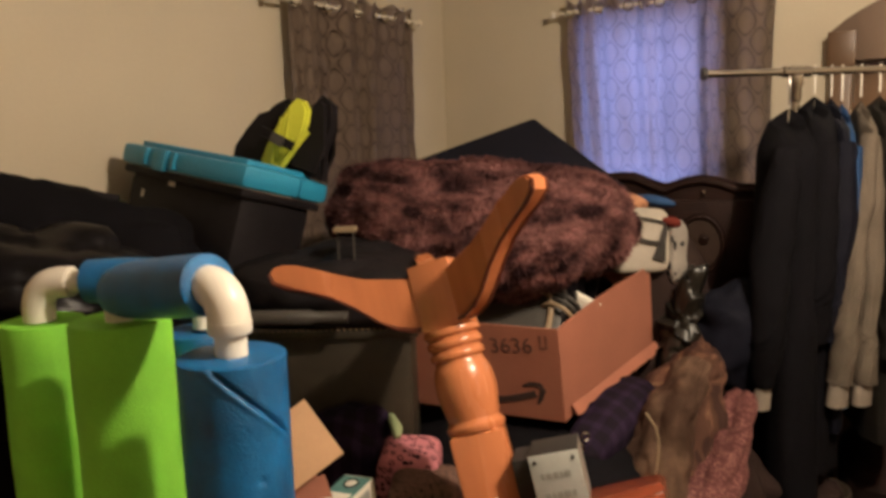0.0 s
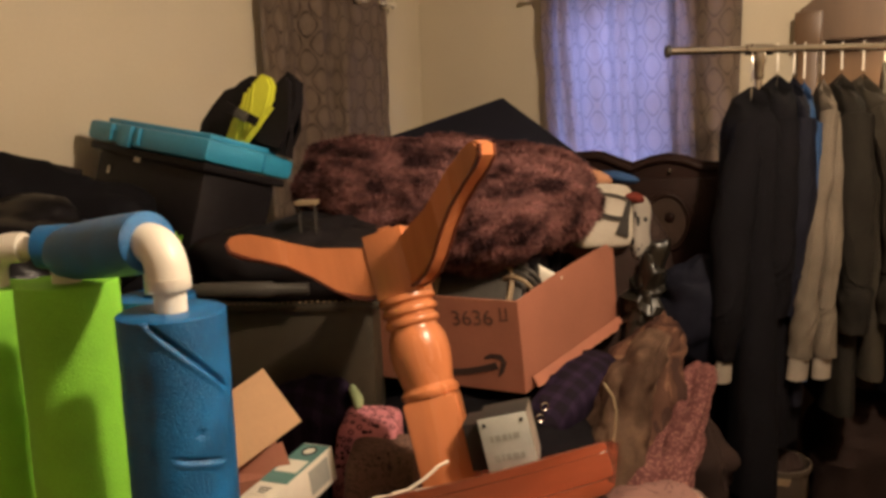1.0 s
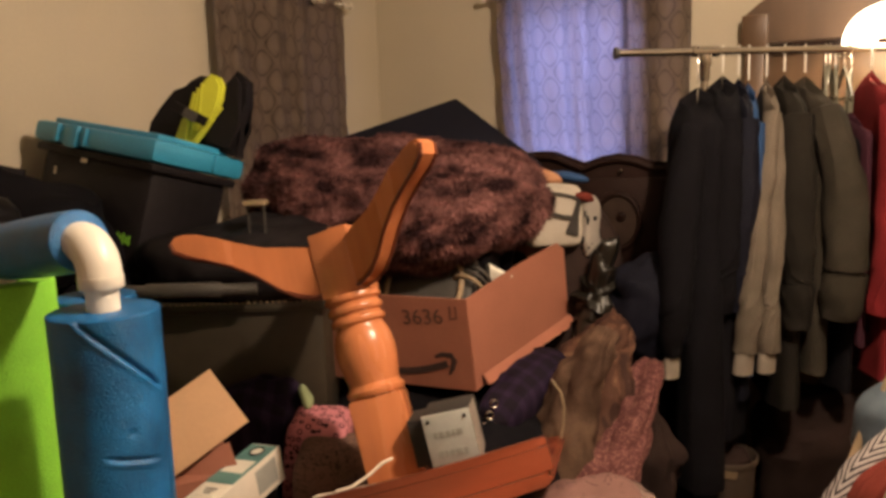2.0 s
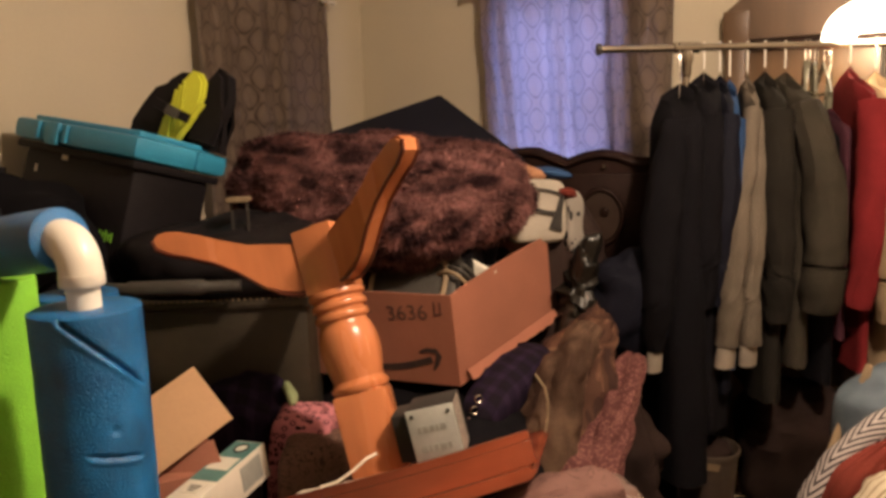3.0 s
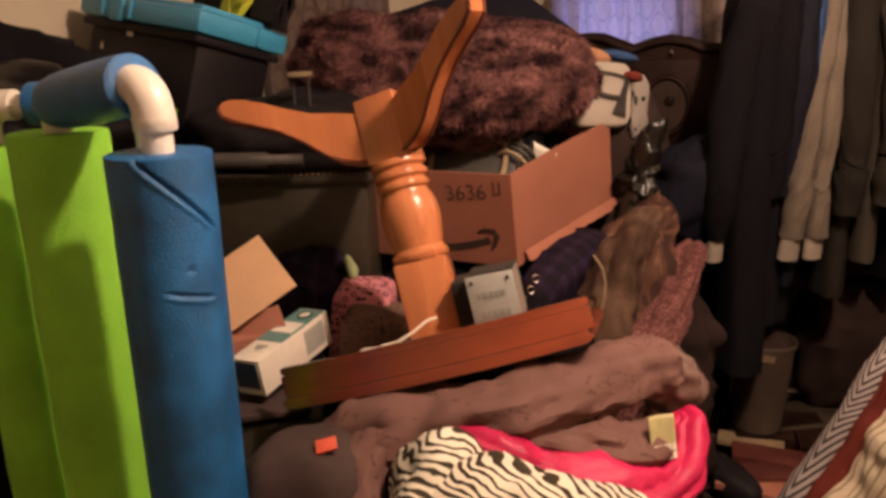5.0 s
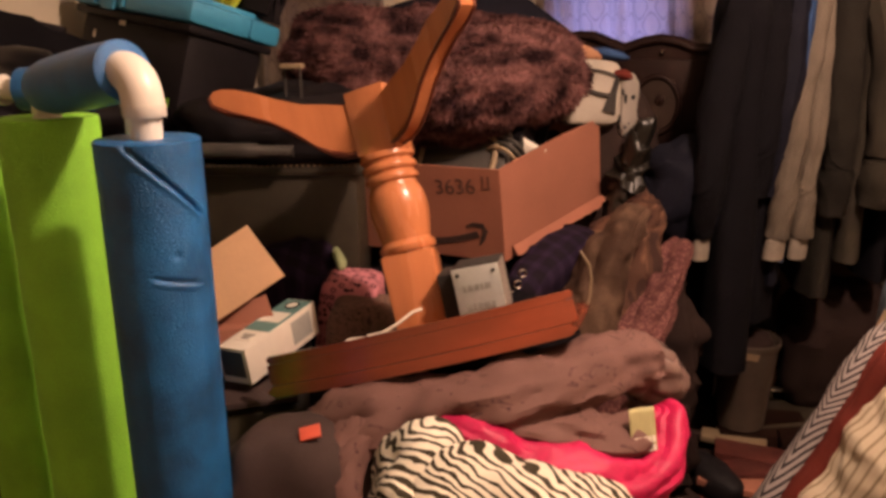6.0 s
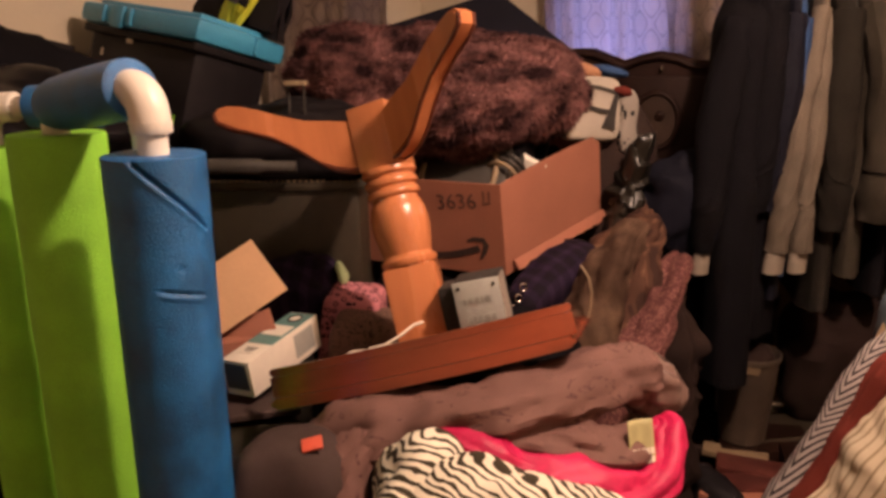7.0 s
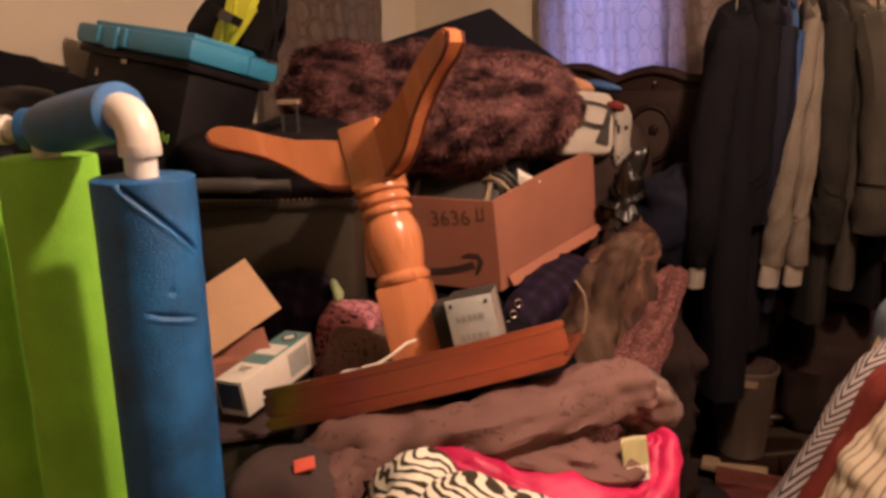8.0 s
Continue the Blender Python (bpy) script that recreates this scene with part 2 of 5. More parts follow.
SCREEN = surface("dark grey plastic", (0.05, 0.045, 0.04), 0.3, 0.2, 50, 8, 0.1)


def curtain_material():
    m = bpy.data.materials.new("trellis curtain cloth")
    m.use_nodes = True
    nt = m.node_tree
    for n in list(nt.nodes):
        if n.type != "OUTPUT_MATERIAL":
            nt.nodes.remove(n)
    uv = nt.nodes.new("ShaderNodeUVMap")
    uv.uv_map = "uv"
    u, v = split(nt, uv.outputs["UV"])

    def op(kind, a, c=None):
        n = nt.nodes.new("ShaderNodeMath")
        n.operation = kind
        for k, x in enumerate((a, c)):
            if isinstance(x, (int, float)):
                n.inputs[k].default_value = x
            elif x is not None:
                nt.links.new(x, n.inputs[k])
        return n.outputs[0]

    f = op("ADD", op("COSINE", op("MULTIPLY", u, math.tau / 0.115)), op("COSINE", op("MULTIPLY", v, math.tau / 0.15)))
    line = op("LESS_THAN", op("ABSOLUTE", op("SUBTRACT", op("ABSOLUTE", f), 0.5)), 0.20)
    weave = nt.nodes.new("ShaderNodeTexNoise")
    socket(weave, "Scale", 60.0), socket(weave, "Detail", 4.0)
    nt.links.new(uv.outputs["UV"], weave.inputs["Vector"])
    tone = op("ADD", op("MULTIPLY", line, 0.6), op("MULTIPLY", weave.outputs["Fac"], 0.4))
    colour = steps(nt, tone, ((0.15, (0.26, 0.19, 0.14)), (0.80, (0.060, 0.036, 0.026))), "LINEAR")
    glow = steps(nt, tone, ((0.15, (0.66, 0.65, 0.66)), (0.85, (0.59, 0.58, 0.59))), "LINEAR")
    d = nt.nodes.new("ShaderNodeBsdfDiffuse")
    t = nt.nodes.new("ShaderNodeBsdfTranslucent")
    mix = nt.nodes.new("ShaderNodeMixShader")
    socket(mix, 0, 0.5)
    nt.links.new(colour, d.inputs["Color"])
    nt.links.new(glow, t.inputs["Color"])
    nt.links.new(d.outputs[0], mix.inputs[1])
    nt.links.new(t.outputs[0], mix.inputs[2])
    nt.links.new(mix.outputs[0], nt.nodes["Material Output"].inputs["Surface"])
    return m


def glowing(name, colour, strength):
    m = bpy.data.materials.new(name)
    m.use_nodes = True
    b = m.node_tree.nodes["Principled BSDF"]
    socket(b, "Base Color", (*colour, 1)), socket(b, "Emission Color", (*colour, 1)), socket(b, "Emission Strength", strength)
    return m


def clear_glass():
    m = bpy.data.materials.new("window glass")
    m.use_nodes = True
    b = m.node_tree.nodes["Principled BSDF"]
    socket(b, "Roughness", 0.02), socket(b, "Transmission Weight", 1.0), socket(b, "IOR", 1.45)
    return m


CURTAIN = curtain_material()
DUSK = glowing("dusk sky", (0.40, 0.43, 0.86), 17.0)
GLASS = clear_glass()
LAMPGLASS = glowing("lit lampshade", (1.0, 0.86, 0.62), 7.0)


# ---- mesh builders ----
def part(name, bm, material, parent=None, label="", smooth=True):
    me = bpy.data.meshes.new(name)
    bmesh.ops.recalc_face_normals(bm, faces=bm.faces)
    bm.to_mesh(me)
    bm.free()
    if smooth:
        for p in me.polygons:
            p.use_smooth = True
        me.set_sharp_from_angle(angle=radians(38))
    me.materials.append(material)
    ob = new(name, me)
    if parent:
        ob.parent = parent
    if label:
        ob["label"] = label
    return ob


def thing(name, m, label, category, group="", kind=""):
    ob = new(name)
    ob.matrix_world = m
    return tagged(ob, label, category, group, kind)


def frame_of(origin, ex, ez):
    """A pose with its x axis along ex and its z axis near ez."""
    x = Vector(ex).normalized()
    y = Vector(ez).cross(x).normalized()
    z = x.cross(y)
    m = Matrix((x, y, z)).transposed().to_4x4()
    m.translation = Vector(origin)
    return m


def block(size, centre=(0, 0, 0), bevel=0.004, turn=None, bm=None):
    bm = bm or bmesh.new()
    m = Matrix.Translation(centre) @ (turn or Matrix()) @ Matrix.Diagonal((*size, 1))
    made = bmesh.ops.create_cube(bm, size=1, matrix=m)
    if bevel:
        edges = {e for v in made["verts"] for e in v.link_edges}
        bmesh.ops.bevel(bm, geom=list(edges), offset=bevel, segments=2, affect="EDGES", profile=0.6)
    return bm


def tube(points, radius, sides=16, caps=True, bm=None, flat=1.0):
    """A round bar along points; radius is a number or one for each point; flat squashes it."""
    bm = bm or bmesh.new()
    pts = [Vector(p) for p in points]
    radii = radius if isinstance(radius, (list, tuple)) else [radius] * len(pts)
    rings = []
    side = None
    for i, p in enumerate(pts):
        way = (pts[min(i + 1, len(pts) - 1)] - pts[max(i - 1, 0)]).normalized()
        if side is None:
            side = way.orthogonal().normalized()
        side = (side - way * side.dot(way)).normalized()
        up = way.cross(side)
        rings.append([bm.verts.new(p + radii[i] * (math.cos(a) * side + flat * math.sin(a) * up)) for a in (math.tau * k / sides for k in range(sides))])
    for a, b in zip(rings, rings[1:]):
        for k in range(sides):
            bm.faces.new((a[k], a[(k + 1) % sides], b[(k + 1) % sides], b[k]))
    if caps:
        bm.faces.new(rings[0][::-1])
        bm.faces.new(rings[-1])
    return bm


def lathe(profile, sides=40, bm=None):
    """Turned about z: profile of (radius, height)."""
    bm = bm or bmesh.new()
    rings = [[bm.verts.new((r * math.cos(a), r * math.sin(a), z)) for a in (math.tau * k / sides for k in range(sides))] for r, z in profile]
    for a, b in zip(rings, rings[1:]):
        for k in range(sides):
            bm.faces.new((a[k], a[(k + 1) % sides], b[(k + 1) % sides], b[k]))
    bm.faces.new(rings[0][::-1])
    bm.faces.new(rings[-1])
    return bm


def prism(outline, thick, bevel=0.004):
    """An outline in x and z, thick along y."""
    bm = bmesh.new()
    front = [bm.verts.new((x, -thick / 2, z)) for x, z in outline]
    back = [bm.verts.new((x, thick / 2, z)) for x, z in outline]
    bm.faces.new(front)
    bm.faces.new(back[::-1])
    n = len(outline)
    for k in range(n):
        bm.faces.new((front[k], back[k], back[(k + 1) % n], front[(k + 1) % n]))
    if bevel:
        edges = [e for e in bm.edges if abs(e.verts[0].co.y - e.verts[1].co.y) < 1e-6]
        bmesh.ops.bevel(bm, geom=edges, offset=bevel, segments=2, affect="EDGES")
    return bm


def sheet(nu, nv, spot, closed=False, width=1.0, height=1.0):
    """A grid of spot(u, v), u and v from 0 to 1, with its uv in metres."""
    bm = bmesh.new()
    uv = bm.loops.layers.uv.new("uv")
    grid = [[bm.verts.new(spot(i / nu, j / nv)) for i in range(nu + (0 if closed else 1))] for j in range(nv + 1)]
    for j in range(nv):
        for i in range(nu):
            k = (i + 1) % nu if closed else i + 1
            f = bm.faces.new((grid[j][i], grid[j][k], grid[j + 1][k], grid[j + 1][i]))
            for loop, (a, b) in zip(f.loops, ((i, j), (i + 1, j), (i + 1, j + 1), (i, j + 1))):
                loop[uv].uv = (a / nu * width, b / nv * height)
    return bm


def thicken(ob, thick):
    mod = ob.modifiers.new("thickness", "SOLIDIFY")
    mod.thickness, mod.offset = thick, 0.0
    return ob


def heap(size, power=2.6, folds=0.03, scale=5.0, seed=0.0, ridge=0.0, n=(56, 30), flat=0.0):
    """A soft closed mass of that size round the origin, with folds in its skin."""
    a, b, c = (s / 2 for s in size)

    def signed(v, p):
        return math.copysign(abs(v) ** p, v)

    def spot(u, v):
        th, ph = math.tau * u, math.pi * (v - 0.5) * 0.995
        e = 2.0 / power
        p = Vector((a * signed(math.cos(ph), e) * signed(math.cos(th), e), b * signed(math.cos(ph), e) * signed(math.sin(th), e), c * signed(math.sin(ph), e)))
        w = p * scale + Vector((seed, seed * 1.7, -seed))
        d = folds * (noise.fractal(w, 1.0, 2.0, 3) + 0.5 * noise.noise(w * 2.3))
        if ridge:
            d += ridge * (abs(noise.noise(Vector((w.x * 0.6 + w.z * 0.5, w.y * 0.6, w.z * 1.6)) * 1.3)) - 0.25)
        d += 0.35 * folds * (abs(noise.noise(w * 1.1 + Vector((7, 3, 1)))) ** 0.6 - 0.5) + 0.12 * folds * noise.noise(w * 5.0)
        q = p + p.normalized() * d
        if flat and q.z < -c * (1 - flat):
            q.z = -c * (1 - flat)
        return q

    bm = sheet(n[0], n[1], spot, True, math.pi * (a + b), 2 * c)
    bmesh.ops.holes_fill(bm, edges=[e for e in bm.edges if e.is_boundary])
    return bm


def shell(name, m, size, wall, material, label, category):
    """An open box standing at m: four sides and a bottom, each a part."""
    x, y, z = size
    ob = thing(name, m, label, category)
    part("front", block((x, wall, z), (0, -y / 2, z / 2), 0.001), material, ob)
    part("back", block((x, wall, z), (0, y / 2, z / 2), 0.001), material, ob)
    for s in (-1, 1):
        part("side", block((wall, y - wall - 0.001, z), (s * (x / 2 - wall / 2), 0, z / 2), 0.001), material, ob)
    part("bottom", block((x - 2 * wall - 0.002, y - wall - 0.002, wall), (0, 0, wall / 2 + 0.001), 0), material, ob)
    return ob


# ---- the room ----
CORNER = Vector((-0.113, 3.744, 0))
ER, EL = Vector((0.857, -0.515, 0)), Vector((-0.515, -0.857, 0))
RIGHT_WALL = frame_of(CORNER, ER, (0, 0, 1))       # local x along the window wall, y away from the room
LEFT_WALL = frame_of(CORNER, -EL, (0, 0, 1))       # local x towards the corner
LONG, WIDE, HIGH = 5.2, 4.4, 2.45


def wall(name, m, x0, x1, hole=None):
    """A wall 0.12 thick outside the plane y = 0 of m, with an opening (x0, x1, z0, z1)."""
    bm = bmesh.new()
    pieces = [(x0, x1, 0, HIGH)]
    if hole:
        a, b, c, d = hole
        pieces = [(x0, a, 0, HIGH), (b, x1, 0, HIGH), (a, b, 0, c), (a, b, d, HIGH)]
    for a, b, c, d in pieces:
        block((b - a, 0.12, d - c), ((a + b) / 2, 0.06, (c + d) / 2), 0, bm=bm)
    bmesh.ops.remove_doubles(bm, verts=bm.verts, dist=1e-5)
    ob = part(name, bm, WALL, smooth=False)
    ob.matrix_world = m
    return tagged(ob, "plain cream painted plaster wall", "wall", kind="structure")


WIN = (0.775, 1.335, 0.95, 1.985)
wall("wall_north", RIGHT_WALL, 0, WIDE, WIN)
wall("wall_west", LEFT_WALL, -LONG, 0.12)
FAR = CORNER + EL * LONG
wall("wall_south", frame_of(FAR + ER * WIDE, -ER, (0, 0, 1)), 0, WIDE + 0.12)
wall("wall_east", frame_of(CORNER + ER * WIDE, EL, (0, 0, 1)), -0.12, LONG + 0.12)
mid = CORNER + EL * LONG / 2 + ER * WIDE / 2
for nm, z, mt, lb in (("floor", -0.06, FLOOR, "dark worn wooden floor under the clutter"), ("ceiling", HIGH + 0.06, CEIL, "off-white painted ceiling")):
    ob = part(nm, block((WIDE + 0.3, LONG + 0.3, 0.12), (0, 0, 0), 0), mt, smooth=False)
    ob.matrix_world = frame_of(mid + Vector((0, 0, z)), ER, (0, 0, 1))
    tagged(ob, lb, nm, kind="structure")


# ---- windows and curtains ----
def window(name, m, hole):
    a, b, c, d = hole
    ob = thing(name, m, "white framed sash window behind a curtain at dusk", "window", kind="structure")
    w, h, x, z = b - a, d - c, (a + b) / 2, (c + d) / 2
    for s in (-1, 1):
        part("jamb", block((0.04, 0.10, h), (x + s * (w / 2 - 0.021), 0.06, z), 0.003), TRIM, ob)
        part("casing", block((0.07, 0.016, h + 0.14), (x + s * (w / 2 + 0.036), -0.009, z), 0.003), TRIM, ob)
    for zz in (c + 0.021, z, d - 0.021):
        part("rail", block((w - 0.09, 0.05, 0.04), (x, 0.06, zz), 0.003), TRIM, ob)
    part("sill", block((w + 0.16, 0.05, 0.025), (x, -0.026, c - 0.084), 0.004), TRIM, ob)
    for zz in ((c + z) / 2, (z + d) / 2):
        pane = part("pane", block((w - 0.09, 0.004, h / 2 - 0.05), (x, 0.06, zz), 0), GLASS, ob)
        pane.visible_shadow = False
    return ob


window("window_1", RIGHT_WALL, WIN)
ob = part("backdrop", block((3.2, 0.02, 3.0), ((WIN[0] + WIN[1]) / 2, 1.2, 1.5), 0), DUSK)
ob.matrix_world = RIGHT_WALL
tagged(ob, "plain blue dusk light outside the window", "backdrop", kind="structure")


def curtain(m, x0, x1, z0, z1, waves, depth, label, pinch=0.0, seed=0.0, gather=0.0):
    ob = thing("curtain", m @ Matrix.Translation((0, -0.085, 0)), label, "curtain", "trellis curtains")
    n = 190

    def spot(u, v):
        s = u + 0.25 / waves * math.sin(math.tau * u * waves * 0.5 + seed) * 0.5
        x = x0 + (x1 - x0) * s
        x += (0.5 - s) * pinch * (1 - v) + gather * (1 - v) * (0.5 + 0.5 * math.sin(3.0 * v + seed))
        amp = depth * (0.75 + 0.35 * noise.noise(Vector((u * 7, v * 1.5, seed))))
        y = amp * math.sin(math.tau * u * waves + 0.5 * noise.noise(Vector((v * 2, seed, u * 3))))
        y += 0.010 * noise.fractal(Vector((u * 9, v * 7, seed)), 1.0, 2.0, 3) + 0.006 * noise.noise(Vector((u * 40 + v * 9, v * 14, seed)))
        sag = v - 0.10 * (2 * u - 1) ** 2
        y += 0.007 * math.sin(sag * 62 + 2.0 * noise.noise(Vector((u * 4, v * 3, seed + 5)))) * max(0.0, min(1.0, (v - 0.62) * 5)) * math.sin(math.pi * u)
        z = z0 + (z1 - z0) * v + (0.012 * math.cos(math.tau * u * waves * 2) if v == 1 else 0)
        return (x, y, z)

    cloth_part = thicken(part("drape", sheet(n, 70, spot, False, (x1 - x0) * 1.55, z1 - z0), CURTAIN, ob), 0.0015)
    for k in range(int(waves * 2)):
        u = (k + 0.5) / (waves * 2)
        ring = [(0.021 * math.cos(a) + x0 + (x1 - x0) * u, -0.004 + 0.004 * math.sin(a * 2), z1 - 0.045 + 0.021 * math.sin(a)) for a in (math.tau * q / 14 for q in range(15))]
        part("grommet", tube(ring, 0.005, 8, False), CHROME, cloth_part)
    return ob


def rail(m, x0, x1, z, label):
    ob = thing("curtain_rod", m @ Matrix.Translation((0, -0.085, 0)), label, "curtain rod", "curtain rods")
    part("pole", tube([(x0, 0, z), (x1, 0, z)], 0.008, 14), TRIM, ob)
    for x in (x0, x1):
        part("finial", lathe([(0.004, -0.012), (0.013, -0.008), (0.016, 0), (0.012, 0.008), (0.004, 0.012)], 14), TRIM, ob).matrix_local = pose(x, 0, z, 0, 90, 0)
        part("bracket", tube([(x + (0.03 if x == x0 else -0.03), 0, z), (x + (0.03 if x == x0 else -0.03), 0.08, z)], 0.005, 8), TRIM, ob)


RX0, RX1 = 0.685, 1.575
curtain(RIGHT_WALL, RX0 + 0.02, RX1, 0.62, 2.06, 6.5, 0.020, "grey-brown trellis grommet curtain lit blue by the window", 0.10, 0.7, 0.05)
rail(RIGHT_WALL, RX0 - 0.03, RX1 + 0.05, 2.015, "thin white curtain rod over the window")
LX0, LX1 = -1.17, -0.36
curtain(LEFT_WALL, LX0, LX1, 0.60, 2.06, 4.5, 0.028, "grey-brown trellis grommet curtain hanging closed", 0.02, 2.2)
rail(LEFT_WALL, LX0 - 0.08, LX1 + 0.04, 2.015, "thin white curtain rod on the side wall")
for m, x0, x1 in ((RIGHT_WALL, 0.0, WIDE), (LEFT_WALL, -LONG, -0.02)):
    ob = part("baseboard", block((x1 - x0 - 0.02, 0.014, 0.12), ((x0 + x1) / 2, -0.008, 0.061), 0.003), TRIM)
    ob.matrix_world = m
    tagged(ob, "cream painted wooden baseboard", "baseboard", kind="structure")

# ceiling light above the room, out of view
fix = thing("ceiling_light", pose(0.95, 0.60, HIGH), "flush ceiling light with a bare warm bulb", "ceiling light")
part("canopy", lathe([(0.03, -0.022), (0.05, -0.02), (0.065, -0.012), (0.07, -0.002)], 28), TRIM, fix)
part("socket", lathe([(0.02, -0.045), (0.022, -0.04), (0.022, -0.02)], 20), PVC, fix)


# ---- pool noodle frame ----
def noodle(name, x, y, z0, z1, r, material, parent, lean=(0, 0)):
    n = 26
    prof = [(r * 0.16, 0.0), (r * 0.97, 0.0), (r, 0.004)]
    prof += [(r * (1 + 0.010 * math.sin(k * 1.3 + x * 9)), 0.004 + (z1 - z0 - 0.012) * k / n) for k in range(1, n)]
    prof += [(r, z1 - z0 - 0.006), (r * 0.975, z1 - z0 - 0.001), (r * 0.93, z1 - z0), (r * 0.30, z1 - z0 - 0.002), (r * 0.28, z1 - z0 - 0.03)]
    ob = part(name, lathe(prof, 48), material, parent)
    ob.location = (x, y, z0)
    ob.rotation_euler = (radians(lean[0]), radians(lean[1]), 0)
    return ob


seat = thing("pool_noodle_frame", Matrix(), "white plastic pipe frame sleeved in blue and lime foam noodles", "pool float")
noodle("blue_noodle", -0.430, 1.106, 0.0, 1.146, 0.072, BLUE, seat)
noodle("lime_noodle", -0.507, 0.952, 0.0, 1.205, 0.079, LIME, seat)
noodle("lime_noodle", -0.750, 1.135, 0.0, 1.163, 0.075, LIME, seat)


CUTS = (((-100, 1.196), (-2, 1.074), 0.0070), ((-80, 1.000), (-16, 0.978), 0.0050))


def cut_noodle(x, y, top, r):
    """The near noodle: a foam cylinder with two knife cuts and a dent in its skin."""
    zs = [0.0, 0.2, 0.4, 0.6, 0.75, 0.85] + [0.90 + (top - 0.90) * k / 120 for k in range(121)]
    n = 168
    bm = bmesh.new()
    rings = []
    for z in zs:
        ring = []
        for k in range(n):
            a = -180 + 360 * k / n
            d = 0.0006 * noise.noise(Vector((a * 0.05, z * 14, 3)))
            for (a0, z0), (a1, z1), deep in CUTS:
                px, pz = radians(a - a0) * r, z - z0
                qx, qz = radians(a1 - a0) * r, z1 - z0
                ln = math.hypot(qx, qz)
                s = (px * qx + pz * qz) / ln
                off = (px * qz - pz * qx) / ln
                end = min(1.0, max(0.0, min(s, ln - s) / 0.018))
                wig = 0.0012 * noise.noise(Vector((s * 60, a0, 0)))
                o = off + wig
                d += end * (-deep * math.exp(-(o / 0.0026) ** 2) + 0.0022 * math.exp(-((o - 0.007) / 0.004) ** 2))
            px, pz = radians(a + 47) * r, z - 1.027
            d -= 0.003 * math.exp(-(px * px + pz * pz) / 0.00003)
            rr = r + d - (0.004 if z == top else 0)
            t = radians(a)
            ring.append(bm.verts.new((x + rr * math.cos(t), y + rr * math.sin(t), z)))
        rings.append(ring)
    inner = [[bm.verts.new((x + q * math.cos(radians(-180 + 360 * k / n)), y + q * math.sin(radians(-180 + 360 * k / n)), z)) for k in range(n)] for q, z in ((r * 0.32, top - 0.001), (r * 0.30, top - 0.04))]
    rings += inner
    for a, b in zip(rings, rings[1:]):
        for k in range(n):
            bm.faces.new((a[k], a[(k + 1) % n], b[(k + 1) % n], b[k]))
    return bm


part("blue_noodle", cut_noodle(-0.267, 0.785, 1.190, 0.0745), BLUE, seat)
part("pipe", tube([(-0.267, 0.785, 1.1), (-0.267, 0.785, 1.26)], 0.0225, 32), PVC, seat)
part("pipe", tube([(-0.430, 1.106, 1.15), (-0.430, 1.106, 1.26)], 0.018, 24), PVC, seat)
part("coupling", tube([(-0.430, 1.106, 1.205), (-0.430, 1.106, 1.208), (-0.430, 1.106, 1.26)], [0.020, 0.023, 0.023], 24), PVC, seat)


def bend(a, corner, b, r, n=12):
    a, c, b = Vector(a), Vector(corner), Vector(b)
    p, q = c + (a - c).normalized() * r, c + (b - c).normalized() * r
    return [a] + [p.lerp(c, t).lerp(c.lerp(q, t), t) for t in (k / n for k in range(n + 1))] + [b]


bar_a, bar_b = Vector((-0.267, 0.785, 1.290)), Vector((-0.507, 0.952, 1.250))
way = (bar_b - bar_a).normalized()
part("elbow", tube(bend((-0.267, 0.785, 1.222), bar_a, bar_a + way * 0.075, 0.06), 0.0295, 36), PVC, seat)
part("elbow_rim", tube([(-0.267, 0.785, 1.220), (-0.267, 0.785, 1.222), (-0.267, 0.785, 1.238)], [0.029, 0.0305, 0.0305], 36), PVC, seat)
part("crossbar", tube([bar_a + way * 0.05, bar_b], 0.0215, 24), PVC, seat)
part("pipe", tube([bar_b - Vector((0, 0, 0.09)), bar_b], 0.0225, 24), PVC, seat)
part("foam_grip", tube([bar_a + way * s for s in (0.040, 0.044, 0.090, 0.150, 0.210, 0.255, 0.285, 0.292)], [0.038, 0.0445, 0.046, 0.0465, 0.046, 0.0445, 0.040, 0.030], 36), BLUE, seat)
bar_c, bar_d = Vector((-0.47, 1.108, 1.240)), Vector((-0.745, 1.12, 1.238))
way = (bar_d - bar_c).normalized()
part("crossbar", tube([bar_c, bar_d - way * 0.03], 0.020, 24), PVC, seat)
part("elbow", tube(bend((-0.745, 1.12, 1.165), bar_d, bar_d - way * 0.07, 0.055), 0.0285, 32), PVC, seat)
part("foam_grip", tube([bar_c + way * s for s in (0.03, 0.034, 0.10, 0.17, 0.176)], [0.034, 0.040, 0.042, 0.040, 0.032], 32), BLUE, seat)

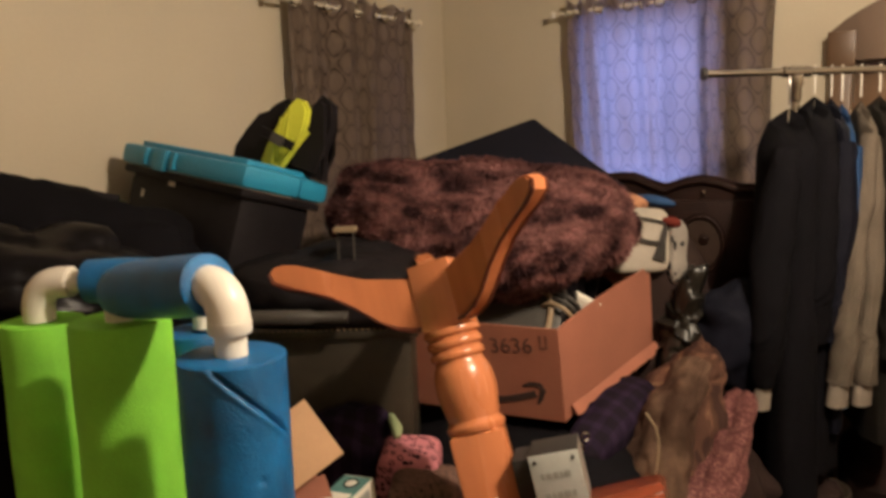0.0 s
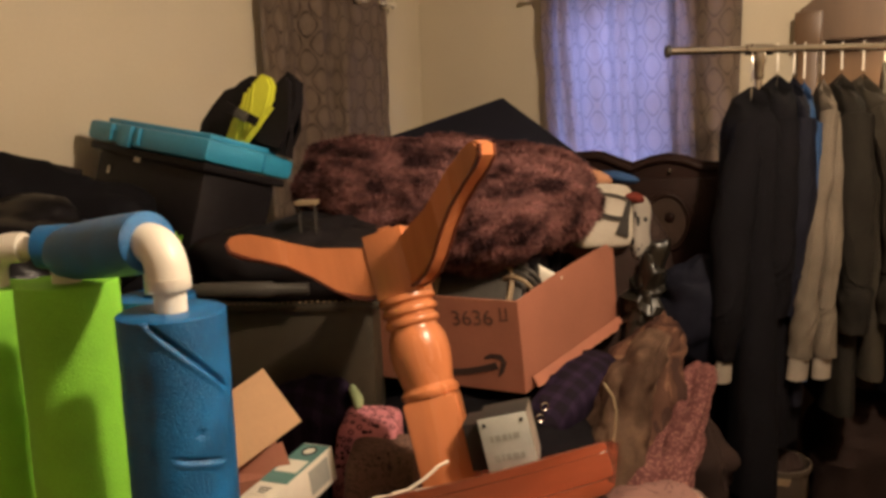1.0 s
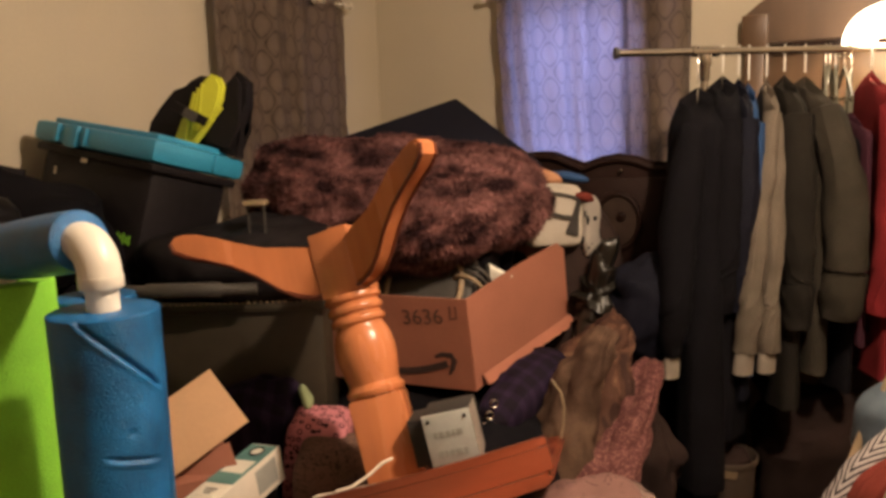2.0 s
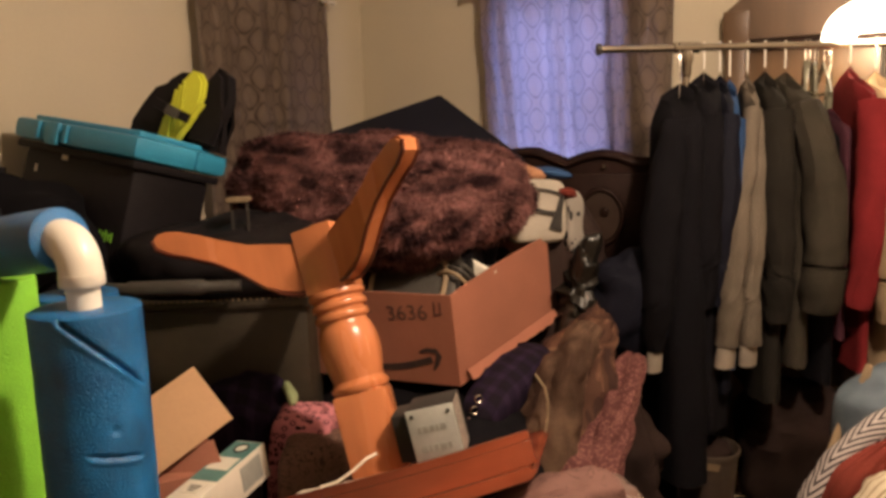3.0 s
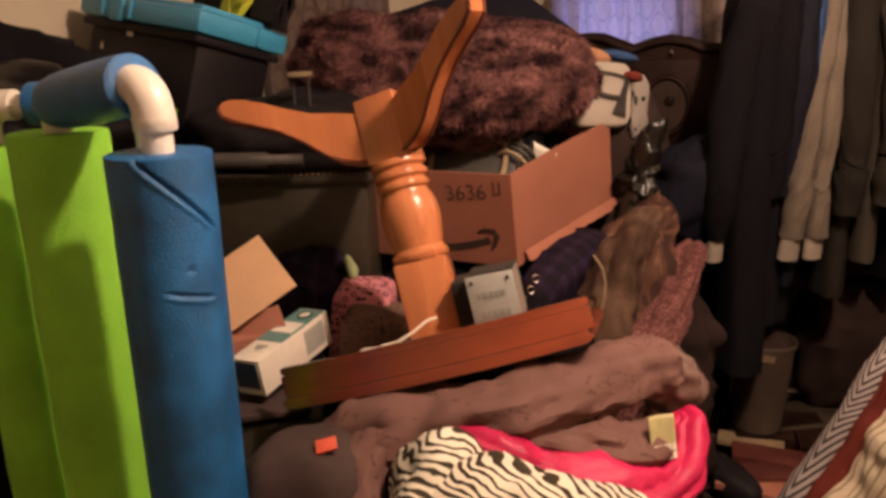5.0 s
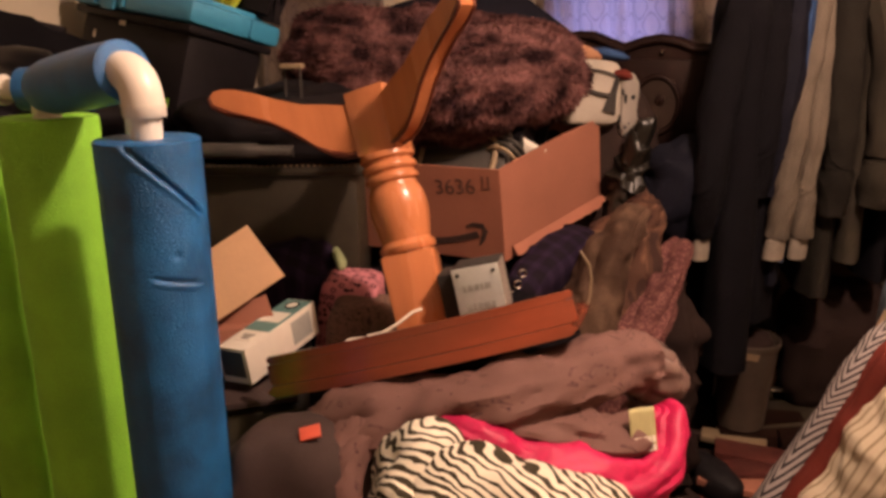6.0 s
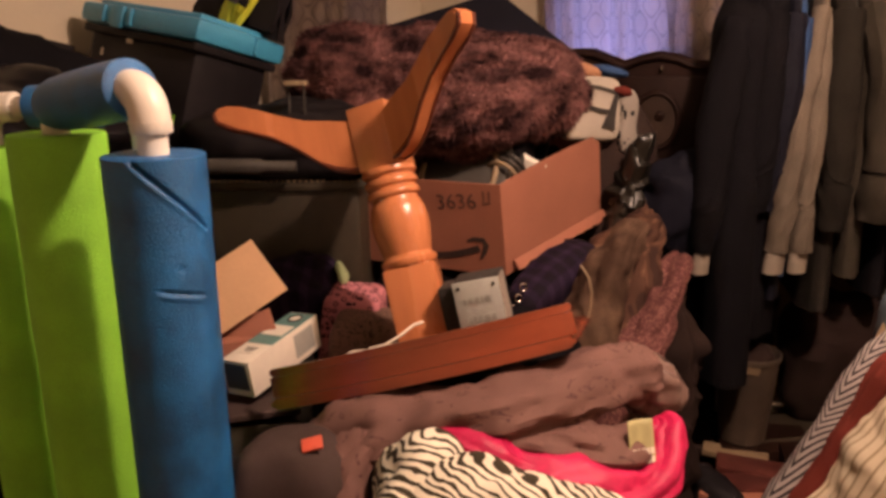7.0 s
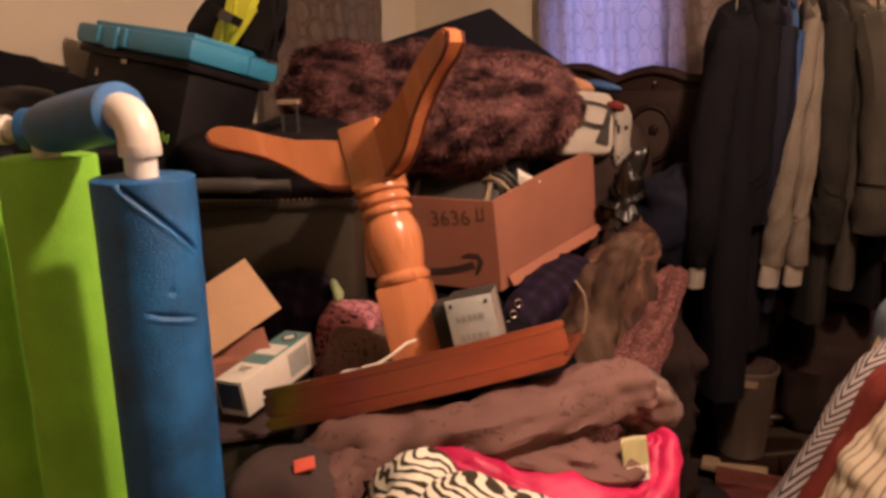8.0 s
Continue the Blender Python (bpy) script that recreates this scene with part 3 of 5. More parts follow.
# ---- upturned pedestal table ----
AXIS = frame_of((0.118, 1.205, 0.674), (0.95, -0.12, 0.28), (-0.207, 0.273, 0.94))
table = thing("pedestal_table", AXIS, "orange varnished wooden pedestal table lying upside down on the heap", "table")
z = 0.228
prof = [(0.040, z), (0.058, z + 0.001), (0.0615, z + 0.008), (0.0615, z + 0.014), (0.056, z + 0.020), (0.053, z + 0.026), (0.057, z + 0.045), (0.0625, z + 0.075), (0.0635, z + 0.095), (0.0615, z + 0.118),
        (0.056, z + 0.136), (0.051, z + 0.144), (0.051, z + 0.150), (0.057, z + 0.154), (0.0585, z + 0.160), (0.057, z + 0.166), (0.052, z + 0.170), (0.052, z + 0.174), (0.058, z + 0.178), (0.0595, z + 0.184),
        (0.058, z + 0.190), (0.053, z + 0.194), (0.053, z + 0.198), (0.060, z + 0.203), (0.061, z + 0.209), (0.058, z + 0.216), (0.044, z + 0.217)]
part("column", lathe(prof, 56), MAPLE, table)
part("foot_block", block((0.112, 0.112, 0.210), (0, 0, 0.123), 0.009, pose(0, 0, 0, 0, 0, 8)), MAPLE, table)
part("hub_block", block((0.092, 0.092, 0.140), (0, 0, 0.515), 0.003, pose(0, 0, 0, 0, 0, -8)), MAPLE, table)
UP = [(0.0, 0.048), (0.05, 0.052), (0.10, 0.072), (0.15, 0.098), (0.19, 0.122), (0.225, 0.140), (0.25, 0.147), (0.268, 0.146)]
LOW = [(0.280, 0.134), (0.276, 0.114), (0.255, 0.098), (0.22, 0.082), (0.17, 0.053), (0.13, 0.020), (0.09, -0.022), (0.06, -0.046), (0.03, -0.058), (0.0, -0.060)]
UP = [(x * 1.08, z) for x, z in UP]
LOW = [(x * 1.08, z) for x, z in LOW]
for ang in (191, -37, 108):
    ob = part("leg", prism(UP + LOW, 0.044, 0.006), MAPLE, table)
    turn = Matrix.Translation((0, 0, 0.515)) @ pose(0, 0, 0, 0, 0, ang) @ pose(0.044, 0, 0, 0, 0, 0)
    ob.matrix_local = turn
    foot = ob
    for s in (-1, 1):
        ob = part("edge_bead", tube([(x * 0.995, s * 0.0185, z) for x, z in LOW], 0.0042, 8), STAIN, foot, "dark stained edge bead")


def arc_slab(half, radius, front_y, back, z0, z1, wide=0.0, cx=0.0, lip=0.0):
    """A slab whose front is an arc; with wide, only a curved strip of that thickness."""
    n = 40
    xs = [-half + 2 * half * k / n for k in range(n + 1)]
    front = [(cx + x, front_y + radius - math.sqrt(radius * radius - x * x)) for x in xs]
    rear = [(x, y + wide) for x, y in front][::-1] if wide else [(cx + half, back), (cx - half, back)]
    bm = bmesh.new()
    ring = front + rear
    lo = [bm.verts.new((x, y, z0)) for x, y in ring]
    hi = [bm.verts.new((x, y, z1)) for x, y in ring]
    c = len(ring)
    if wide:
        for k in range(n):
            bm.faces.new((hi[k], hi[k + 1], hi[c - 2 - k], hi[c - 1 - k]))
            bm.faces.new((lo[k], lo[c - 1 - k], lo[c - 2 - k], lo[k + 1]))
    else:
        bm.faces.new(lo[::-1])
        bm.faces.new(hi)
    for k in range(c):
        bm.faces.new((lo[k], lo[(k + 1) % c], hi[(k + 1) % c], hi[k]))
    if lip:
        bmesh.ops.bevel(bm, geom=[e for e in bm.edges if abs(e.verts[0].co.z - e.verts[1].co.z) < 1e-6], offset=lip, segments=3, affect="EDGES")
    return bm


part("tabletop", arc_slab(0.310, 0.80, -0.256, 0.24, 0.005, 0.0265, 0, 0.018, 0.009), CHERRY, table)
part("apron", arc_slab(0.312, 0.80, -0.236, 0, 0.027, 0.068, 0.022, 0.018, 0.002), CHERRY, table)
part("apron_bead", arc_slab(0.312, 0.80, -0.232, 0, 0.0685, 0.084, 0.018, 0.018, 0.003), CHERRY, table)

# ---- big cardboard box ----
FL, FR, RB = Vector((-0.135, 1.80, 1.0)), Vector((0.26, 1.64, 1.0)), Vector((0.565, 2.02, 1.092))
LB4 = FL + RB - FR
ex = (FR - FL).normalized()
ez = Vector((-0.085, -0.16, 1)).normalized()
BW, BL, BH = (FR - FL).length, (RB - FR).length, 0.26
B = frame_of((FL + FR) / 2 + (RB - FR) / 2 - ez * BH, ex, ez)
FRONT = frame_of((FL + FR) / 2 - ez * BH, ex, ez)
carton = thing("cardboard_box", Matrix(), "open brown cardboard shipping box with handwriting and a dark arrow print", "box")


def board(p, q, drop, thick, rough_edge=0.0, seed=0, bulge=0.0):
    """A cardboard side from p to q, hanging down along drop; rough_edge tears its lower edge."""
    bm = bmesh.new()
    side = (q - p).cross(drop).normalized() * thick
    n = 24 if rough_edge else 6
    rows = []
    for k in range(n + 1):
        t = p.lerp(q, k / n)
        e = drop * (1 + rough_edge * noise.noise(Vector((k * 0.45, seed, 0))))
        bow = side.normalized() * bulge * math.sin(math.pi * k / n)
        rows.append([bm.verts.new(v) for v in (t + bow, t + bow + side, t + e + side, t + e)])
    for a, b in zip(rows, rows[1:]):
        for k in range(4):
            bm.faces.new((a[k], a[(k + 1) % 4], b[(k + 1) % 4], b[k]))
    bm.faces.new(rows[0])
    bm.faces.new(rows[-1][::-1])
    return bm


down = -ez * BH
part("front", board(FL, FR - ex * 0.001, down, 0.005), CARD, carton)
part("side", board(FR + (RB - FR) * 0.003, RB, down, 0.005, 0, 0, 0.012), CARD, carton)
part("back", board(RB - ex * 0.002, LB4, down, 0.005), CARD, carton)
part("side", board(LB4, FL + (RB - FR) * 0.015, down, 0.005), CARD, carton)
part("bottom", board(FL + down * 0.97 + (RB - FR) * 0.02, FR + down * 0.97 + (RB - FR) * 0.02, (RB - FR) * 0.96, 0.004), CARD, carton)
part("torn_flap", board(FR + down * 0.86 + (RB - FR) * 0.06 + ex * 0.006, RB + down * 0.92 + ex * 0.006, Vector((0.014, -0.012, -0.024)), 0.004, 0.7, 3), CARD, carton, "torn pale flap edge")


def strip(points, widths, thick=0.0008):
    """A flat ink stroke in the plane x, z."""
    bm = bmesh.new()
    pts = [Vector((x, 0, z)) for x, z in points]
    rows = []
    for k, p in enumerate(pts):
        way = (pts[min(k + 1, len(pts) - 1)] - pts[max(k - 1, 0)]).normalized()
        side = Vector((-way.z, 0, way.x))
        rows.append((bm.verts.new(p + side * widths[k] / 2), bm.verts.new(p - side * widths[k] / 2)))
    for (a, b), (c, d) in zip(rows, rows[1:]):
        bm.faces.new((a, b, d, c))
    made = bmesh.ops.extrude_face_region(bm, geom=bm.faces[:])
    for v in made["geom"]:
        if isinstance(v, bmesh.types.BMVert):
            v.co.y -= thick
    return bm


inkm = FRONT @ pose(0, -0.0006, 0)
arc = [(-0.15 + 0.29 * k / 16, 0.085 - 0.045 * math.sin(math.pi * (0.12 + 0.80 * k / 16))) for k in range(17)]
part("arrow_print", strip(arc, [0.006 + 0.014 * min(1, k / 9) for k in range(17)]), PRINT, carton, "dark curved arrow print").matrix_local = inkm
part("arrow_head", strip([(0.105, 0.092), (0.125, 0.100), (0.152, 0.099), (0.160, 0.085), (0.152, 0.060), (0.142, 0.042)], [0.006, 0.013, 0.016, 0.017, 0.013, 0.005]), PRINT, carton).matrix_local = inkm


def lettering(body, size, m, material, parent, name="lettering"):
    cu = bpy.data.curves.new(name, "FONT")
    cu.body, cu.size, cu.extrude = body, size, 0.0003
    tmp = bpy.data.objects.new(name, cu)
    scene.collection.objects.link(tmp)
    dg = bpy.context.evaluated_depsgraph_get()
    me = bpy.data.meshes.new_from_object(tmp.evaluated_get(dg))
    bpy.data.objects.remove(tmp)
    me.materials.clear()
    me.materials.append(material)
    ob = new(name, me)
    ob.parent = parent
    ob.matrix_local = m
    return ob


lettering("3636", 0.060, FRONT @ pose(0.022, -0.0010, 0.180, 90, -5, 0), PEN, carton, "handwriting")
for dx in (0, 0.016):
    part("pen_mark", strip([(0.160 + dx, 0.240), (0.161 + dx, 0.222), (0.160 + dx, 0.207)], [0.004, 0.004, 0.003]), PEN, carton).matrix_local = inkm
part("pen_mark", strip([(0.156, 0.204), (0.168, 0.205), (0.181, 0.208)], [0.003, 0.004, 0.003]), PEN, carton).matrix_local = inkm


# ---- things in the big box ----
def at_box(x, y, z, rx=0, ry=0, rz=0):
    return B @ pose(x, y, z, rx, ry, rz)


tv = thing("small_screen", at_box(-0.01, -0.145, 0.238, -50, 0, 6), "dark grey plastic screen with a rounded frame in the box", "electronics")
part("body", block((0.27, 0.055, 0.19), (0, 0, 0), 0.02), SCREEN, tv)
ring = [(0.105 * math.copysign(abs(math.cos(a)) ** 0.5, math.cos(a)), -0.034, 0.07 * math.copysign(abs(math.sin(a)) ** 0.5, math.sin(a))) for a in (math.tau * k / 28 for k in range(29))]
part("frame", tube(ring, 0.008, 8, False), BEIGE, tv)
basket = thing("wire_rack", at_box(0.105, -0.13, 0.235, 20, 10, -10), "grey plastic handle with looped bars in the box", "rack")
for k in range(3):
    loop = [(-0.05 + 0.1 * t, 0.02 * k, 0.055 * math.sin(math.pi * t) ** 0.4) for t in (q / 12 for q in range(13))]
    part("bar", tube(loop, 0.006, 8), SCREEN if k else BEIGE, basket)
ob = part("appliance_case", block((0.26, 0.16, 0.16), bevel=0.03), GLOSSY)
ob.matrix_world = at_box(0.0, 0.02, 0.215, 0, 0, 4)
tagged(ob, "glossy black appliance case with rounded edges in the box", "appliance")
ob = part("black_folder", block((0.17, 0.012, 0.22), bevel=0.003), GLOSSY)
ob.matrix_world = at_box(0.06, 0.13, 0.215, -20, 8, -8)
tagged(ob, "glossy black folder standing in the box", "folder")
ob = thicken(part("paper_sheet", sheet(8, 8, lambda u, v: ((u - 0.5) * 0.13, 0.02 * u * u, (v - 0.5) * 0.16)), PAPER), 0.001)
ob.matrix_world = at_box(0.10, -0.04, 0.205, -15, 25, -12)
tagged(ob, "white paper sheet standing in the box", "paper")


# ---- soft heaps under and around ----
def soft(name, m, size, material, label, category, power=2.6, folds=0.03, scale=5.0, seed=0.0, ridge=0.0, n=(56, 30), group="", parent=None):
    ob = part(name, heap(size, power, folds, scale, seed, ridge, n), material, parent)
    if parent:
        ob.matrix_local = m
        return ob
    ob.matrix_world = m
    return tagged(ob, label, category, group)


fur = thing("fur_blanket", pose(0.07, 2.11, 1.235, 0, 3, -6), "bundled plum and brown mottled faux fur blanket on the heap", "blanket")
base = part("body", heap((0.90, 0.62, 0.33), 3.0, 0.03, 5, 1.3, 0.03, (90, 50)), FUR, fur)
lobe = part("fold", heap((0.34, 0.36, 0.24), 2.4, 0.025, 7, 4.3, 0.02, (60, 34)), FUR, fur)
lobe.matrix_local = pose(0.14, -0.26, -0.055, 0, -16, 10)


def tufts(src, count, length, seed):
    """Short hair standing on a mesh, as thin bent blades."""
    rng = random.Random(seed)
    me = src.data
    polys = [p for p in me.polygons if p.area > 1e-7]
    total = [0.0]
    for p in polys:
        total.append(total[-1] + p.area)
    verts, faces = [], []
    k = 0
    step = total[-1] / count
    mark = rng.random() * step
    for i, p in enumerate(polys):
        while mark < total[i + 1]:
            vs = [me.vertices[j].co for j in p.vertices]
            a, b = rng.random(), rng.random()
            q = vs[0].lerp(vs[1], a).lerp(vs[3 % len(vs)].lerp(vs[2], a), b)
            nrm = p.normal
            lay = Vector((rng.gauss(0, 0.5), rng.gauss(-0.2, 0.5), rng.gauss(-0.5, 0.4)))
            d = (nrm * 0.8 + lay).normalized() * length * rng.uniform(0.6, 1.4)
            s = nrm.cross(d).normalized() * 0.0017
            verts += [q - s, q + s, q + d * 0.6 + nrm * 0.002 + s * 0.5, q + d]
            faces += [(k, k + 1, k + 2), (k, k + 2, k + 3)]
            k += 4
            mark += step
    out = bpy.data.meshes.new("fur_nap")
    out.from_pydata([tuple(v) for v in verts], [], faces)
    out.materials.append(FUR)
    ob = new("fur_nap", out)
    ob.parent = src.parent
    ob.matrix_basis = src.matrix_basis.copy()
    return tagged(ob, kind="stuff")


tufts(base, 42000, 0.016, 3)
tufts(lobe, 14000, 0.015, 4)

panel = part("padded_panel", block((0.50, 0.07, 0.62), (0.25, 0.035, -0.31), 0.012), NAVY)
panel.matrix_world = frame_of((0.262, 2.50, 1.545), (1, 0, 0), (0, 0.85, 0.53)) @ pose(0, 0, 0, 0, 58.6, 0)
tagged(panel, "dark navy cloth covered panel leaning corner up", "panel")

def fold(points, radii, flat, seed, sides=30, amp=0.012):
    """A soft rolled fold of cloth along points."""
    pts = [Vector(p) for p in points]
    n = len(pts) * 10
    line, rad = [], []
    for k in range(n + 1):
        s = k / n * (len(pts) - 1)
        i = min(int(s), len(pts) - 2)
        f = s - i
        p0, p1, p2, p3 = pts[max(i - 1, 0)], pts[i], pts[i + 1], pts[min(i + 2, len(pts) - 1)]
        line.append(0.5 * ((2 * p1) + (p2 - p0) * f + (2 * p0 - 5 * p1 + 4 * p2 - p3) * f * f + (3 * p1 - p0 - 3 * p2 + p3) * f ** 3))
        rad.append(radii[i] * (1 - f) + radii[i + 1] * f)

    def spot(u, v):
        k = min(int(v * n), n)
        w = (line[min(k + 1, n)] - line[max(k - 1, 0)]).normalized()
        side = w.cross(Vector((0, 0, 1))).normalized()
        up = side.cross(w)
        a = math.tau * u
        e = rad[k] * (1 if 0 < k < n else 0.25)
        q = line[k] + e * (math.cos(a) * side + flat * math.sin(a) * up)
        d = amp * noise.fractal(q * 9 + Vector((seed, 0, seed)), 1.0, 2.0, 3) + amp * 1.4 * (abs(noise.noise(Vector((a * 1.2, v * 3, seed)))) - 0.2)
        d += 0.5 * amp * (abs(noise.noise(q * 13 + Vector((seed, 2, 1)))) ** 0.6 - 0.5) + 0.10 * amp * noise.noise(q * 60)
        return q + (q - line[k]).normalized() * d

    bm = sheet(sides, n, spot, True, math.tau * max(radii), sum((b - a).length for a, b in zip(pts, pts[1:])))
    bmesh.ops.holes_fill(bm, edges=[e for e in bm.edges if e.is_boundary])
    return bm


# lidded bin: its near lower corner at the origin, long side along -x
LB = frame_of((-0.540, 1.72, 1.368), (0.48, -0.33, -0.072), (0.10, 0.22, 1))
lidbin = thing("lidded_bin", LB, "black plastic storage bin with turquoise lid", "storage bin")
part("lid", block((0.585, 0.31, 0.062), (-0.2925, 0.155, 0.033), 0.020), AQUA, lidbin, "turquoise lid")
part("lid_top", block((0.50, 0.24, 0.020), (-0.2925, 0.155, 0.070), 0.009), AQUA, lidbin, "turquoise lid")
for x in (-0.36, -0.22):
    part("lid_rib", block((0.014, 0.012, 0.050), (x - 0.09, -0.002, 0.034), 0.004), AQUA, lidbin)
part("latch", block((0.060, 0.014, 0.064), (-0.375, -0.001, 0.030), 0.006), AQUA, lidbin, "turquoise latch")
part("lid_rib", block((0.012, 0.012, 0.050), (0.001, 0.20, 0.034), 0.004), AQUA, lidbin)
part("body", block((0.53, 0.26, 0.34), (-0.29, 0.155, -0.172), 0.035), BLACK, lidbin)
part("rim", block((0.56, 0.285, 0.022), (-0.2925, 0.155, -0.0115), 0.006), BLACK, lidbin)

for k, h in enumerate((0.030, 0.022, 0.034, 0.020, 0.026)):
    part("label_bar", block((0.006, 0.0012, h), (-0.115 + 0.013 * k, 0.0235, -0.215), 0), LIME, lidbin, "green label bars")
part("sticker", block((0.030, 0.0014, 0.014), (-0.335, 0.0235, -0.030), 0), PAPER, lidbin, "white sticker")
part("sticker", block((0.012, 0.0014, 0.022), (-0.470, 0.0235, -0.075), 0), PAPER, lidbin, "white sticker")

# padded vest on the lid
vest = thing("life_vest", pose(-0.515, 1.98, 1.425, 0, 0, -18), "black padded vest with neon yellow straps lying on the bin", "life vest")
dome = [(-0.20, -0.03), (-0.185, 0.01), (-0.15, 0.06), (-0.11, 0.105), (-0.065, 0.145), (-0.025, 0.172), (0.012, 0.184), (0.040, 0.178), (0.052, 0.155), (0.050, 0.11), (0.040, 0.04), (0.035, -0.03)]
part("foam_panel", prism(dome, 0.09, 0.022), BLACK, vest).matrix_local = pose(0, 0.05, 0, -14, -6, 0)
side = [(0.03, -0.03), (0.05, 0.07), (0.085, 0.15), (0.125, 0.19), (0.155, 0.165), (0.16, 0.10), (0.135, 0.03), (0.14, -0.06)]
part("side_panel", prism(side, 0.07, 0.015), BLACK, vest).matrix_local = pose(0.005, 0.03, 0, -14, 0, 0)
yell = [(-0.045, -0.03), (-0.012, 0.045), (0.022, 0.110), (0.050, 0.165), (0.072, 0.186), (0.100, 0.176), (0.115, 0.150), (0.112, 0.110), (0.094, 0.075), (0.064, 0.030), (0.034, -0.02), (0.0, -0.045)]
part("yellow_panel", prism(yell, 0.03, 0.008), NEON, vest, "neon yellow panel").matrix_local = pose(0, -0.028, 0, -14, 0, 0)
for k in range(3):
    part("yellow_fold", tube([(0.012 + 0.018 * k, -0.048, 0.0 + 0.012 * k), (0.04 + 0.018 * k, -0.062, 0.06 + 0.012 * k), (0.072 + 0.014 * k, -0.074, 0.125 + 0.012 * k)], [0.003, 0.007, 0.004], 8), NEON, vest, "neon yellow fold")
part("strap", block((0.115, 0.012, 0.026), (0, 0, 0), 0.004), BLACK, vest, "black webbing strap").matrix_local = pose(0.050, -0.072, 0.070, -14, 26, 0)
part("buckle", block((0.042, 0.016, 0.030), (0, 0, 0), 0.006), SCREEN, vest).matrix_local = pose(0.058, -0.080, 0.066, -14, 26, 0)
part("piping", tube([(0.142, -0.055, 0.085), (0.105, -0.06, 0.045), (0.065, -0.062, 0.0), (0.030, -0.06, -0.035)], 0.0075, 10, True, None, 0.5), NEON, vest, "neon yellow strap")
part("piping", tube([(0.115, -0.065, 0.05), (0.07, -0.065, 0.0), (0.03, -0.065, -0.045)], 0.003, 8), NEON, vest, "neon yellow piping")

# black sheet heap by the side wall
soft("black_sheet", pose(-1.12, 1.58, 0.68, 0, 0, 40), (1.15, 0.72, 1.36), COAT, "heap of black bags and dark clothes against the wall", "clothes pile", 3.0, 0.05, 4, 2.0, 0.06, (80, 44))
soft("black_bag", pose(-0.98, 1.42, 1.20, 0, 8, 10), (0.70, 0.42, 0.24), GLOSSY, "shiny black plastic bag on the dark heap", "bag", 2.2, 0.03, 7, 5.0, 0.05, (70, 36))
soft("black_bag", pose(-1.30, 1.62, 1.33, 0, 4, 20), (0.62, 0.42, 0.22), COAT, "matt black cloth bag on the dark heap", "bag", 2.2, 0.03, 6, 9.0, 0.04, (60, 34))
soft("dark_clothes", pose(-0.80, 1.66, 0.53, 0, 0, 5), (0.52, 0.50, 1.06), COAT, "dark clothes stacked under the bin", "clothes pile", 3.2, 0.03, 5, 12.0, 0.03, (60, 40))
stick = part("rubber_hose", tube([(-1.10, 1.62, 1.39), (-0.99, 1.66, 1.375), (-0.86, 1.70, 1.345)], [0.018, 0.019, 0.015], 16), BLACK)
tagged(stick, "round black rubber hose sticking out of the heap", "hose")
for k, (a, b, r) in enumerate((((-1.02, 1.20, 1.20), (-0.72, 1.34, 1.19), 0.010), ((-1.00, 1.18, 1.23), (-0.70, 1.40, 1.165), 0.007), ((-1.10, 1.22, 1.26), (-0.78, 1.30, 1.23), 0.008))):
    ob = part("metal_pole", tube([a, Vector(a).lerp(Vector(b), 0.5) + Vector((0, 0, 0.004)), b], r, 12), SCREEN if k else CHROME)
    tagged(ob, "dull grey metal pole lying in the dark heap", "pole", "poles in the heap")

for k, (p, q, r, mt) in enumerate((((-1.22, 1.22, 1.24), (-0.66, 1.46, 1.13), 0.030, CHAR), ((-1.20, 1.16, 1.16), (-0.70, 1.36, 1.08), 0.035, NAVY), ((-1.25, 1.30, 1.32), (-0.80, 1.52, 1.22), 0.028, COAT), ((-1.15, 1.12, 1.08), (-0.72, 1.30, 1.02), 0.040, COAT))):
    p, q = Vector(p), Vector(q)
    ob = part("dark_garment", fold([p, p.lerp(q, 0.35) + Vector((0, 0, 0.012)), p.lerp(q, 0.7), q], [r, r * 1.2, r, r * 0.8], 0.6, 3.0 + k, 26, 0.014), mt)
    tagged(ob, "dark garment folded on the black heap", "garment", "garments on the heap")

# dark olive tote with its chain edge, under the leg
tote = thing("olive_tote", pose(-0.36, 1.80, 0.60, 0, 0, 3), "large dark olive plastic tote with a beaded rim", "storage bin")
part("body", block((0.50, 0.34, 0.40), (0, 0, 0.20), 0.03), OLIVEBIN, tote)
part("rim", block((0.53, 0.37, 0.024), (0, 0, 0.40), 0.008), OLIVEBIN, tote)
for k in range(34):
    bead = lathe([(0.0008, -0.003), (0.0026, -0.0012), (0.0026, 0.0012), (0.0008, 0.003)], 8) if k == 0 else None
    if bead:
        first = part("bead", bead, BEIGE, tote)
        first.location = (-0.25, -0.188, 0.414)
    else:
        ob = new("bead", first.data)
        ob.parent = tote
        ob.location = (-0.25 + 0.015 * k, -0.188, 0.414)
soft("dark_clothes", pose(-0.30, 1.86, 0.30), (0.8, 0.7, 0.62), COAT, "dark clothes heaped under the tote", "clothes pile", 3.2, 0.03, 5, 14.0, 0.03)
ob = part("flashlight", tube([(-0.60, 1.55, 1.065), (-0.52, 1.55, 1.062), (-0.51, 1.55, 1.062), (-0.34, 1.56, 1.06), (-0.33, 1.56, 1.06), (-0.25, 1.57, 1.058)], [0.016, 0.016, 0.020, 0.020, 0.015, 0.015], 18), SCREEN)
